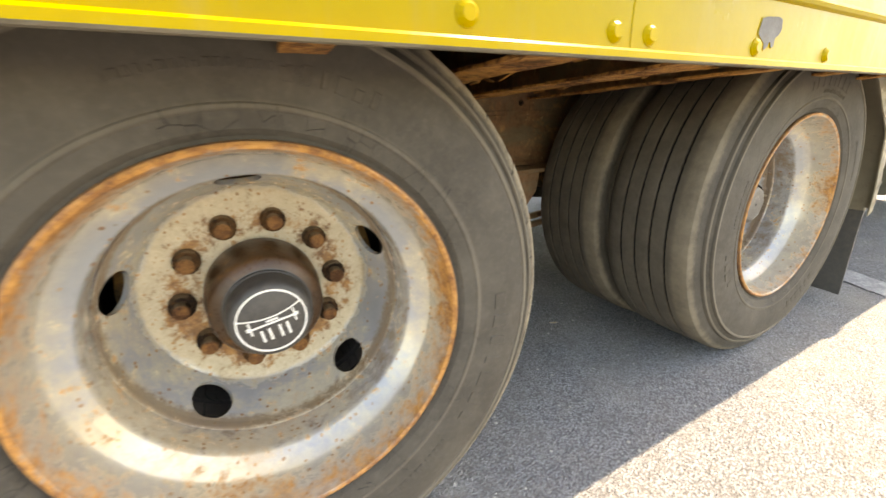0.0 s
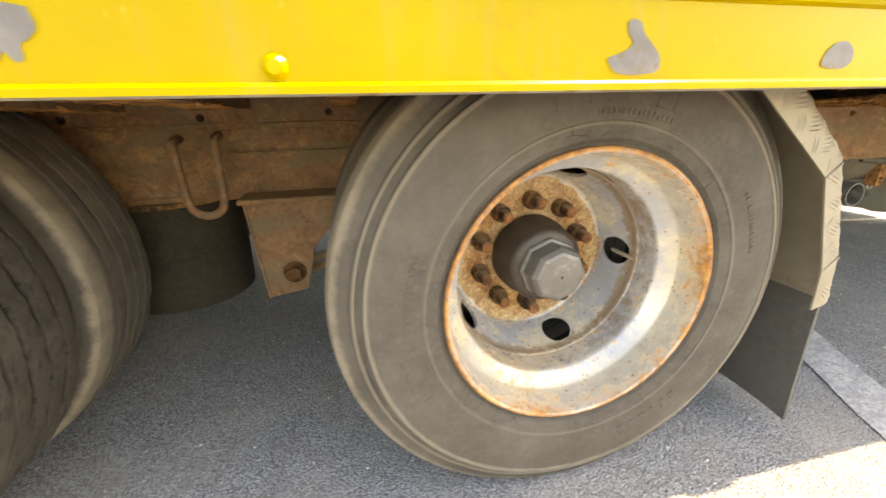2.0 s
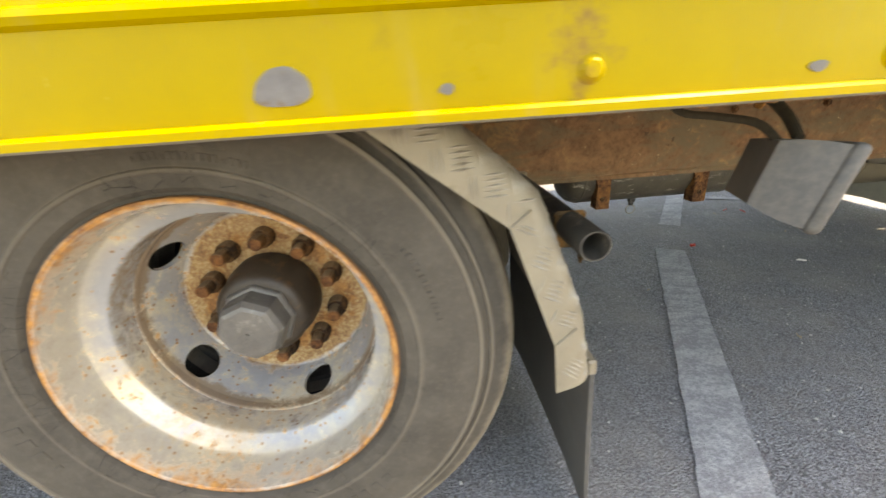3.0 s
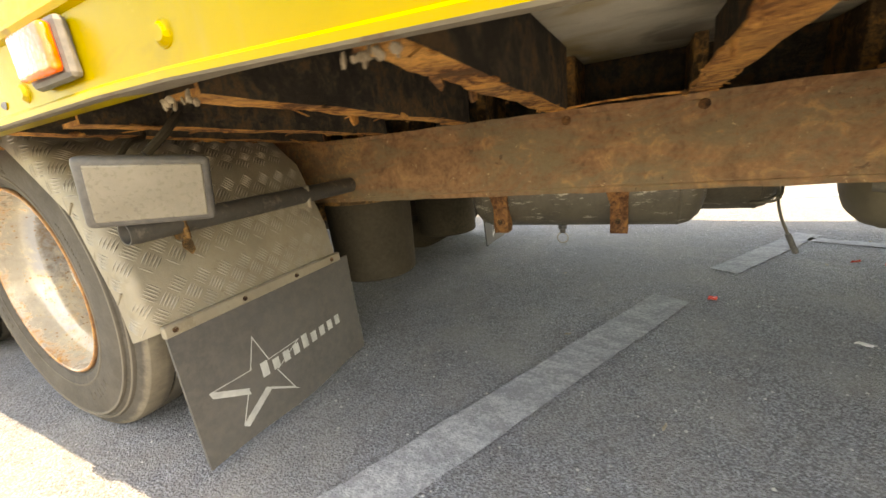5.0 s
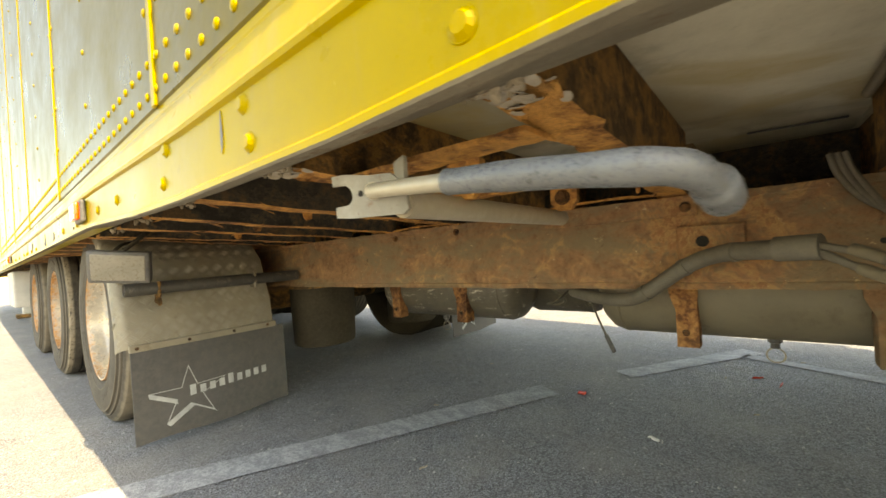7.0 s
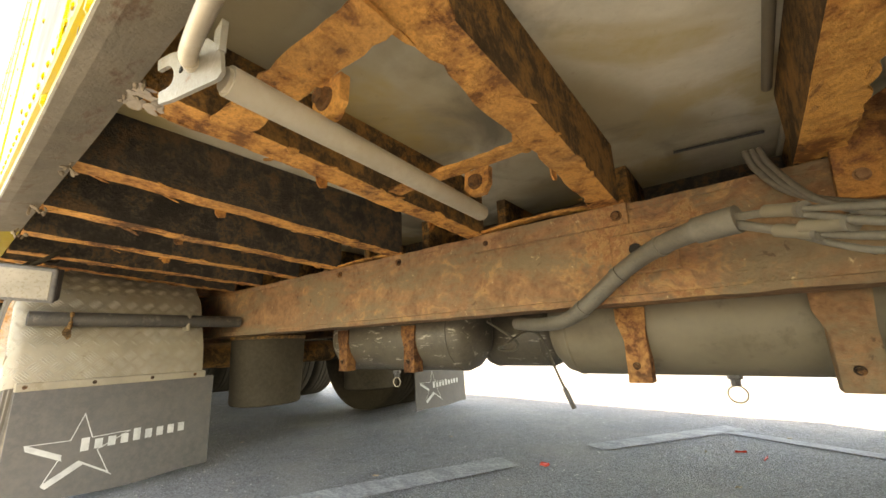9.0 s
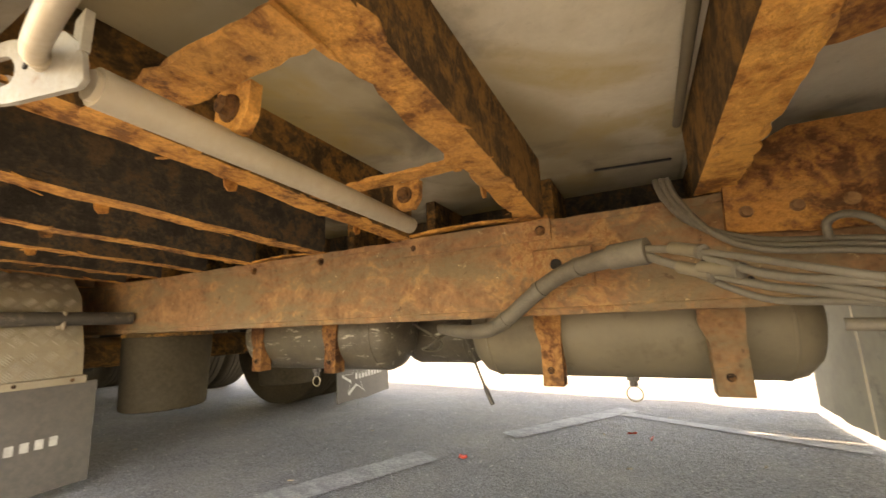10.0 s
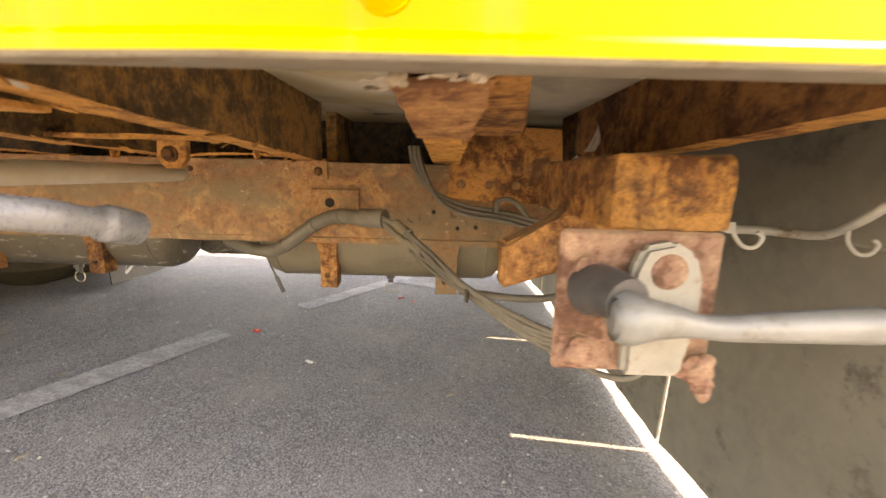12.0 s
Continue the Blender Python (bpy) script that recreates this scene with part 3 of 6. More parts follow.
def blob(rng, cx, cy, rx, ry, n=14, rag=0.25):
    """A ragged closed outline."""
    return [(cx + rx * (1 + rng.uniform(-rag, rag)) * math.cos(2 * math.pi * i / n), cy + ry * (1 + rng.uniform(-rag, rag)) * math.sin(2 * math.pi * i / n)) for i in range(n)]


def bolt_mesh(r, h, sides=6, washer=1.35):
    """A bolt head with its washer, its axis along +z from the seat."""
    bm = bmesh.new()
    bmesh.ops.create_cone(bm, cap_ends=True, segments=16, radius1=r * washer, radius2=r * washer * 0.95, depth=h * 0.25, matrix=Matrix.Translation((0, 0, h * 0.125)))
    bmesh.ops.create_cone(bm, cap_ends=True, segments=sides, radius1=r, radius2=r * (0.9 if sides < 12 else 0.62), depth=h * 0.75, matrix=Matrix.Translation((0, 0, h * 0.625)))
    me = bpy.data.meshes.new("bolt")
    bm.to_mesh(me)
    bm.free()
    return me


# ---- ground ----
XR, XF = 2.86, -10.6          # rear and front ends of the trailer
YN, YF = -0.19, 2.26          # near and far side rails
MID = (YN + YF) / 2


def far_side(y):
    return 2 * MID - y


def ground_sheet():
    bm = bmesh.new()
    cuts = [-900, -60, -12, -5, -2, 0, 1.2, 2.4, 3.6, 6, 14, 60, 900]
    rows = [[bm.verts.new((x, y, 0)) for y in cuts] for x in cuts]
    for a, b in zip(rows, rows[1:]):
        for i in range(len(cuts) - 1):
            bm.faces.new((a[i], b[i], b[i + 1], a[i + 1]))
    return tagged(part("ground", bm, M["asphalt"]), "worn grey asphalt of a lorry park, partly in shade", "ground", kind="structure")


ground_sheet()


def road_line(name, quads, label):
    bm = bmesh.new()
    rng = random.Random(len(name) + len(quads))
    for (x0, y0), (x1, y1), w in quads:
        d = Vector((x1 - x0, y1 - y0, 0))
        s = Vector((-d.y, d.x, 0)).normalized() * w / 2
        n = max(2, int(d.length / 0.04))
        a, b = [], []
        for i in range(n + 1):
            p = Vector((x0, y0, 0.0035)) + d * i / n
            a.append(bm.verts.new(p + s * (1 + rng.uniform(-0.06, 0.04))))
            b.append(bm.verts.new(p - s * (1 + rng.uniform(-0.06, 0.04))))
        for i in range(n):
            bm.faces.new((a[i], a[i + 1], b[i + 1], b[i]))
    return tagged(part(name, bm, M["line"]), label, "road marking", kind="structure")


road_line("road_marking", [((0.60, -0.45), (1.40, 1.10), 0.122)], "worn pale painted bay line on the asphalt")
road_line("road_marking", [((1.60, 1.42), (2.03, 2.03), 0.10), ((2.0, 1.93), (2.75, 1.60), 0.07)], "worn pale painted bay corner line on the asphalt")
road_line("road_marking", [((-6.0, 3.2), (9.0, 3.0), 0.12)], "pale painted line in the sun")

# ---- trailer ----
trailer = empty("semi_trailer", (0, 0, 0), label="yellow box semi-trailer with a badly rusted underframe", category="trailer")


def side_rail(parent, flip=False):
    f = far_side if flip else (lambda y: y)
    prof = [(-0.128, 0.6985), (-0.169, 0.691), (-0.182, 0.690), (-0.184, 0.692), (-0.184, 0.698), (-0.182, 0.7005), (-0.174, 0.7015), (-0.174, 0.770),
            (-0.179, 0.773), (-0.181, 0.778), (-0.179, 0.783), (-0.172, 0.786), (-0.164, 0.826), (-0.165, 0.829), (-0.165, 0.845), (-0.150, 0.845),
            (-0.150, 0.7065), (-0.128, 0.7060)]
    bm = bmesh.new()
    
    def sag(i, j, p):
        if p[2] < 0.80:
            p[2] += 0.006 - 0.014 * min(1.0, max(0.0, (p[0] - 0.9) / 0.6))
            if p[2] < 0.72 and abs(p[1] - MID) > 1.20:
                p[2] -= 0.010 * min(1.0, max(0.0, (p[0] - 0.9) / 0.4), max(0.0, (2.15 - p[0]) / 0.3))
        return p
    prism(bm, [(f(y), z) for y, z in prof], 0, XF, XR, 120, sag)
    ob = part("side_rail", bm, [M["yellow"], M["lip"]], parent, "chipped yellow painted steel rail")
    for p in ob.data.polygons:
        c = p.center
        if p.normal.z < -0.7 and c.z < 0.70 and abs(c.y - MID) < 1.393:
            p.material_index = 1
    return ob


side_rail(trailer)
side_rail(trailer, True)


def side_wall(parent, flip=False):
    """Sheet-metal side of the box body with lapped vertical seams."""
    f = far_side if flip else (lambda y: y)
    seams = [1.385 - 1.055 * i for i in range(-1, 12)]
    for a, b in zip(seams[1:], seams):
        a, b = max(a, XF), min(b, XR)
        if b - a < 0.05:
            continue
        bm = bmesh.new()
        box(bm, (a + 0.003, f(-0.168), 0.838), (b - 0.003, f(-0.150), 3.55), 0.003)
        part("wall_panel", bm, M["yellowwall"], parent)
        if not flip:
            part("seam_strip", slab((a - 0.012, f(-0.172), 0.838), (a + 0.006, f(-0.166), 3.55), 0.002), M["yellow"], parent)


side_wall(trailer)
side_wall(trailer, True)
part("roof", slab((XF, -0.165, 3.55), (XR, far_side(-0.165), 3.62), 0.02), M["greypaint"], trailer)
part("front_wall", slab((XF, -0.150, 0.70), (XF + 0.05, far_side(-0.150), 3.55), 0.01), M["yellow"], trailer)
part("rear_door", slab((XR - 0.05, -0.150, 0.83), (XR, far_side(-0.150), 3.55), 0.01), M["yellow"], trailer)

# underfloor boards
xs = [XF + 0.06, -8.2, -5.8, -3.4, -1.62, -0.2, 1.05, 2.262, XR - 0.06]
for a, b in zip(xs, xs[1:]):
    part("floor_board", slab((a + 0.002, -0.149, 0.790), (b - 0.002, far_side(-0.149), 0.812), 0.002), M["floor"], trailer)

# main beams
BY = 0.555                    # outer face of the near beam
BZ0, BZ1 = 0.475, 0.662


def main_beam(flip=False):
    f = far_side if flip else (lambda y: y)
    prof = [(BY, BZ0), (BY, BZ0 + 0.012), (BY + 0.003, BZ0 + 0.014), (BY + 0.003, BZ1 - 0.014), (BY, BZ1 - 0.012), (BY, BZ1), (BY + 0.11, BZ1), (BY + 0.11, BZ1 - 0.012), (BY + 0.02, BZ1 - 0.014),
            (BY + 0.02, BZ0 + 0.014), (BY + 0.11, BZ0 + 0.012), (BY + 0.11, BZ0)]
    rng = random.Random(5)
    jit = {}

    def j(i, k, p):
        if k in (0, 1, 4, 5):
            p[1] += rng.uniform(-0.0015, 0.0015)
            p[2] += rng.uniform(-0.0015, 0.0015)
        return p
    bm = bmesh.new()
    prism(bm, [(f(y), z) for y, z in prof], 0, XF + 2.2, 2.72, 260, j)
    return part("main_beam", bm, M["rust"], trailer, "rust-brown main chassis beam")


main_beam()
main_beam(True)
# Added dark plates standing in for the shade between beam top and floor.
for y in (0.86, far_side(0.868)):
    part("gap_shade_plate", slab((XF + 2.2, y, 0.640), (2.72, y + 0.008, 0.7895), 0.001), M["smoothweb"], trailer, "added dark plate standing in for shade under the floor")

rng = random.Random(3)


def crossbeam(x, w=0.048, side=1, z0=0.694, z1=0.663, mat="hot", web_mat="smoothweb", y1=BY):
    """A floor bearer: web up to the floor, thin ragged bottom flange, lower towards the middle."""
    y0 = -0.128
    n = 46
    bm = bmesh.new()
    web = x + side * w / 2
    lo = x - side * w / 2

    def zb(y):
        return z0 + (z1 - z0) * min(1, (y - y0) / (BY - y0)) if y < BY else z1
    for a, b in [(y0, y1)]:
        rows = []
        for i in range(n + 1):
            y = a + (b - a) * i / n
            z = zb(y) + 0.003 * noise.noise((x * 5, y * 11, 2.0))
            e = 0.006 * noise.noise((x * 9, y * 14, 0.3)) + (0.0 if rng.random() < 0.86 else rng.uniform(-0.007, 0.0))
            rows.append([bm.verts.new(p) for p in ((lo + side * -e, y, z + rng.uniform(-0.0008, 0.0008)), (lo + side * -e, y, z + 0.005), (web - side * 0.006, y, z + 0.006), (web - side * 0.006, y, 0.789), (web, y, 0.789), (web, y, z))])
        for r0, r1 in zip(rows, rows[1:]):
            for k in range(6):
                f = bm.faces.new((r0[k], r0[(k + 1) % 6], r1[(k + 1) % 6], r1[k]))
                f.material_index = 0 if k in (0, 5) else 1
        bm.faces.new(rows[0])
        bm.faces.new(rows[-1])
    return part("crossbeam", bm, [M[mat], M[web_mat]], trailer, "crossbeam with flaking orange rust")


XBEAMS = [2.272, 1.967, 1.66, 1.39, 1.12, 0.885, 0.635, 0.40, 0.16, -0.08, -0.35, -0.62, -0.89, -1.16, -1.43, -1.70, -1.97, -2.24]
for i, x in enumerate(XBEAMS):
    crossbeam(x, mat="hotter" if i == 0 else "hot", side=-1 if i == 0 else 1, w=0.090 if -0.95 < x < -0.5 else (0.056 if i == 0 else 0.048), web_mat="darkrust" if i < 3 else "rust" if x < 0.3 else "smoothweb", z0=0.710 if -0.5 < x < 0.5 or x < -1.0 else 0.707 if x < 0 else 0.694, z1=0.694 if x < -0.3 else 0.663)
for x in (-2.8, -3.4, -4.0, -4.6, -5.2, -5.8, -6.4, -7.0, -7.6):
    crossbeam(x)
crossbeam(2.590, w=0.044, web_mat="webred", y1=0.70, side=-1)
# bearers between and beyond the main beams
for x in XBEAMS:
    part("crossbeam", slab((x - 0.003, BY + 0.12, 0.668), (x + 0.024, far_side(BY + 0.12), 0.789), 0.002), M["darkrust"], trailer)
    part("crossbeam", slab((x - 0.003, far_side(BY), 0.668), (x + 0.024, far_side(-0.128), 0.789), 0.002), M["darkrust"], trailer)

# Added block along the middle: it stops daylight showing under the floor.
part("gap_blocker", slab((-7.6, MID - 0.03, 0.60), (0.9, MID + 0.03, 0.789), 0.004), M["smoothweb"], trailer, "added dark block closing the bright gap under the floor")
FL = random.Random(77)


def crumbs(x):
    bm = bmesh.new()
    for i in range(9):
        c = Vector((x + FL.uniform(-0.03, 0.03), -0.134 + FL.uniform(-0.008, 0.014), 0.690 + FL.uniform(-0.003, 0.003)))
        m = Matrix.Translation(c) @ Euler((FL.uniform(0, 3), FL.uniform(0, 3), FL.uniform(0, 3))).to_matrix().to_4x4() @ Matrix.Diagonal((FL.uniform(0.003, 0.009), FL.uniform(0.002, 0.006), FL.uniform(0.0015, 0.003), 1))
        bmesh.ops.create_icosphere(bm, subdivisions=1, radius=1, matrix=m)
    tagged(part("sealant", bm, M["crumb"], trailer, "crumbling pale sealant at the rail"), kind="stuff")


def flakes(x, w=0.048, n=12, big=1.0):
    bm = bmesh.new()
    for i in range(n):
        y = FL.uniform(-0.11, 0.53)
        a, b = (0.707, 0.694) if x < -0.3 else (0.710, 0.663) if x < 0.5 else (0.694, 0.663)
        z = a + (b - a) * (y + 0.128) / (BY + 0.128)
        u = FL.choice((-1, 1)) * w / 2 + FL.uniform(-0.004, 0.004)
        pts = blob(FL, 0, 0, FL.uniform(0.008, 0.022) * big, FL.uniform(0.003, 0.007) * big, 7, 0.35)
        m = Matrix.Translation((x + u, y, z - 0.001)) @ Euler((FL.uniform(-0.5, 0.3), FL.uniform(-0.4, 0.4), radians(90) + FL.uniform(-0.3, 0.3))).to_matrix().to_4x4()
        top = [bm.verts.new(m @ Vector((a, b, 0.0008))) for a, b in pts]
        bot = [bm.verts.new(m @ Vector((a * 0.9, b * 0.9, -0.0008))) for a, b in pts]
        bm.faces.new(top)
        bm.faces.new(bot)
        for k in range(len(pts)):
            bm.faces.new((top[k], top[(k + 1) % 7], bot[(k + 1) % 7], bot[k]))
    tagged(part("flaking_rust", bm, M["hot"], trailer, "loose orange rust flakes"), kind="stuff")


for x in XBEAMS[:9]:
    if x > 0.8:
        crumbs(x)
    flakes(x)
for x in (-0.62, -0.89):
    flakes(x, 0.090, 12, 1.2)
for x, y in ((1.39, 0.08), (1.12, 0.10), (1.967, 0.33), (0.885, 0.15), (1.66, 0.12), (1.66, 0.40)):
    z = 0.694 + (0.663 - 0.694) * (y + 0.128) / (BY + 0.128)
    bm = bmesh.new()
    prism(bm, [(y, z + 0.001), (y + 0.022, z + 0.001), (y + 0.020, z - 0.013), (y + 0.008, z - 0.016), (y + 0.002, z - 0.010)], 0, x - 0.024, x - 0.021)
    part("bent_clip", bm, M["hot"], trailer, "bent rusted floor clip")

# ---- wheels ----
RIM_Y = -0.0434
HUB_Z = 0.396


def tyre_profile(worn=False):
    p = [(0.2300, -0.030), (0.2325, -0.0375), (0.240, -0.040), (0.246, -0.047), (0.256, -0.050), (0.262, -0.0515), (0.264, -0.0535), (0.268, -0.0535), (0.270, -0.052),
         (0.300, -0.056), (0.325, -0.0555), (0.343, -0.0515), (0.3445, -0.0535), (0.349, -0.0530), (0.3510, -0.0465), (0.358, -0.0420), (0.3605, -0.0455), (0.3645, -0.0435), (0.3665, -0.0370), (0.374, -0.0355), (0.386, -0.031), (0.3945, -0.0245), (0.3985, -0.015), (0.4000, -0.002), (0.4005, 0.012)]
    for g in range(4):
        a = 0.0215 + g * 0.0385
        dep = 0.014
        wide = 0.0095 if worn else 0.0075
        p += [(0.4002, a + 0.001), (0.3990 - dep, a + 0.0015), (0.3990 - dep, a + wide), (0.4002, a + wide + 0.0005)]
        if g < 3:
            p += [(0.4012, a + 0.024)]
    p += [(0.400, 0.165), (0.3975, 0.177), (0.391, 0.188), (0.37, 0.205), (0.345, 0.219), (0.30, 0.225), (0.26, 0.219), (0.235, 0.206), (0.2300, 0.2)]
    return p


def tyre(name, parent, m, worn=0.0, seg=144, mat=None):
    """A ribbed trailer tyre; a worn one has lost tread and has a ragged, notched shoulder and wavy ribs."""
    prof = tyre_profile(worn > 0)

    def warp(i, j, r, y):
        a = 2 * math.pi * i / seg
        if worn and y < 0.016 and r > 0.379:
            f = min(1.0, (r - 0.379) / 0.02)
            r -= worn * f
            if seg > 300 and i % 14 in (0, 3) and -0.029 < y < -0.010:
                r -= 0.0045
                y += 0.001
            r += 0.0016 * f * noise.noise((math.cos(a) * 14, math.sin(a) * 14, y * 30))
        elif worn and r > 0.381 and y > 0:
            r += 0.0035 * noise.noise((math.cos(a) * 9, math.sin(a) * 9, y * 40)) - worn
            y += 0.0040 * noise.noise((math.cos(a) * 18, math.sin(a) * 18, int(y * 26)))
        elif r > 0.38 and 0.014 < y < 0.16:
            y += 0.0005 * (1 if i % 2 else -1)
        if r > 0.30:
            r += 0.0045 * min(1.0, (r - 0.30) / 0.07)
        return r, y
    bm = bmesh.new()
    lathe(bm, prof, seg, True, warp)
    for v in bm.verts:
        v.co.z = max(v.co.z, 0.0015 - HUB_Z)
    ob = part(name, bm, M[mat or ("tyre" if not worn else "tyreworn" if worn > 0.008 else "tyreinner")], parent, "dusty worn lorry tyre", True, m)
    ob.data.set_sharp_from_angle(angle=radians(26))
    return ob


def sidewall_marks(parent, groups):
    """Raised unreadable moulding on the sidewall, as plain bars; each group: middle angle, radius, height, count, step."""
    def skin(r):
        return -0.052 - 0.004 * (r - 0.270) / 0.030 if r < 0.30 else -0.056 + 0.0005 * (r - 0.30) / 0.025
    for a0, r, h, n, step in groups:
        for i in range(n):
            a = radians(a0 - (i - (n - 1) / 2) * step)
            w = radians(step * (0.16 + 0.07 * ((i * 7 + n) % 4)))
            hh = h * (1.0 if (i * 5) % 4 else 0.7)
            bm = bmesh.new()
            vs = []
            for up in (0.0014, -0.001):
                for rr, aa in ((r - h / 2, a - w), (r - h / 2, a + w), (r - h / 2 + hh, a + w), (r - h / 2 + hh, a - w)):
                    vs.append(bm.verts.new((rr * math.cos(aa), skin(rr) - up, rr * math.sin(aa))))
            bm.faces.new(vs[:4])
            for k in range(4):
                bm.faces.new((vs[k], vs[(k + 1) % 4], vs[4 + (k + 1) % 4], vs[4 + k]))
            bmesh.ops.bevel(bm, geom=[e for e in bm.edges if e.verts[0] in vs[:4] and e.verts[1] in vs[:4]], offset=0.0008, segments=1, affect='EDGES')
            part("sidewall_moulding", bm, M["tyre"], parent)


MARKS = {"hex": [(88, 0.306, 0.026, 8, 5.0), (82, 0.282, 0.009, 16, 1.6), (170, 0.292, 0.008, 12, 1.8), (200, 0.300, 0.022, 4, 5.0), (20, 0.300, 0.008, 14, 1.6), (300, 0.300, 0.020, 6, 4.5)],
         "round": [(92, 0.302, 0.008, 20, 1.6), (72, 0.300, 0.018, 6, 3.4), (-20, 0.306, 0.026, 7, 6.2), (-58, 0.296, 0.010, 12, 1.9), (170, 0.302, 0.020, 7, 4.0)]}


def rim_disc(rot, mirror=False):
    """The pressed wheel: flange, well and a dished disc with five hand holes, one mesh."""
    bm = bmesh.new()
    Y = RIM_Y
    prof = [(0.2285, Y + 0.012), (0.234, Y + 0.006), (0.236, Y + 0.001), (0.2345, Y - 0.003), (0.231, Y - 0.0045), (0.2275, Y - 0.002), (0.2255, Y + 0.005), (0.2242, Y + 0.013), (0.2226, Y + 0.026),
            (0.2206, Y + 0.040), (0.2192, Y + 0.050), (0.2170, Y + 0.056), (0.1970, Y + 0.0725), (0.1942, Y + 0.0765), (0.1936, Y + 0.084), (0.1936, Y + 0.120), (0.1936, Y + 0.152),
            (0.2145, Y + 0.152), (0.2145, Y + 0.10), (0.2245, Y + 0.060)]
    lathe(bm, prof, 96, True)
    # coned disc with five round hand holes
    dy = lambda r: 0.174 - 3.0 * (r - 0.166)
    n, steps = 40, 5
    for s in range(5):
        th = radians(rot + 72 * s)
        rings = [[] for _ in range(steps + 1)]
        for i in range(n):
            a = 2 * math.pi * i / n
            hx, hy = math.cos(a), math.sin(a)
            k = 1 / max(abs(hx), abs(hy))
            r_in, t_in = 0.1796 + 0.0106 * hx, 0.0290 * hy / 0.1796
            r_out, t_out = 0.1796 + hx * k * (0.0116 if hx > 0 else 0.0136), hy * k * radians(36)
            for q in range(steps + 1):
                f = q / steps
                rings[q].append((r_in + (r_out - r_in) * f, th + t_in + (t_out - t_in) * f))
        vr = [[bm.verts.new((r * math.cos(t), dy(r), r * math.sin(t))) for r, t in ring] for ring in rings]
        vb = [bm.verts.new(((r + 0.007) * math.cos(t), dy(r) + 0.003, (r + 0.007) * math.sin(t))) for r, t in rings[0]]
        for i in range(n):
            q = (i + 1) % n
            for r0, r1 in zip(vr, vr[1:]):
                bm.faces.new((r0[i], r0[q], r1[q], r1[i]))
            bm.faces.new((vr[0][i], vb[i], vb[q], vr[0][q]))
    bmesh.ops.remove_doubles(bm, verts=bm.verts, dist=2e-5)
    sub = bmesh.new()
    # nut plate, then the turned edge of the disc where it is welded into the well
    lathe(sub, [(0.1662, 0.1738), (0.1645, 0.1762), (0.1600, 0.1780), (0.1540, 0.1790), (0.146, 0.180), (0.078, 0.180), (0.078, 0.190), (0.1662, 0.186)], 80, True)
    lathe(sub, [(0.1908, 0.1010), (0.1911, 0.0985), (0.1910, 0.0945), (0.1905, 0.0870), (0.1910, 0.0830), (0.1926, 0.0812), (0.1938, 0.0835), (0.1948, 0.0880), (0.1948, 0.106), (0.1915, 0.106)], 80, True)
    me = bpy.data.meshes.new("tmp")
    sub.to_mesh(me)
    sub.free()
    bm.from_mesh(me)
    bpy.data.meshes.remove(me)
    return bm


def nut_mesh(tip):
    bm = bmesh.new()
    lathe(bm, [(0.0001, -0.030), (0.0085, -0.030), (0.010, -0.028), (0.010, -0.014), (0.014, -0.0135), (0.0155, -0.011), (0.0155, 0.0), (0.020, 0.001), (0.0215, 0.004), (0.0215, 0.008), (0.0001, 0.008)], 12)
    me = bpy.data.meshes.new("lug_nut")
    bmesh.ops.recalc_face_normals(bm, faces=bm.faces)
    bm.to_mesh(me)
    bm.free()
    me.materials.append(M["nut"])
    me.materials.append(M[tip])
    me.materials.append(M["hubdark"])
    # Collar faces near-black: the dark of each nut's socket given as colour.
    for p in me.polygons:
        if p.center.y < -0.0255:
            p.material_index = 1
        elif p.center.y > -0.001:
            p.material_index = 2
    return me


NUTS = {"hex": nut_mesh("bracket"), "round": nut_mesh("webred")}


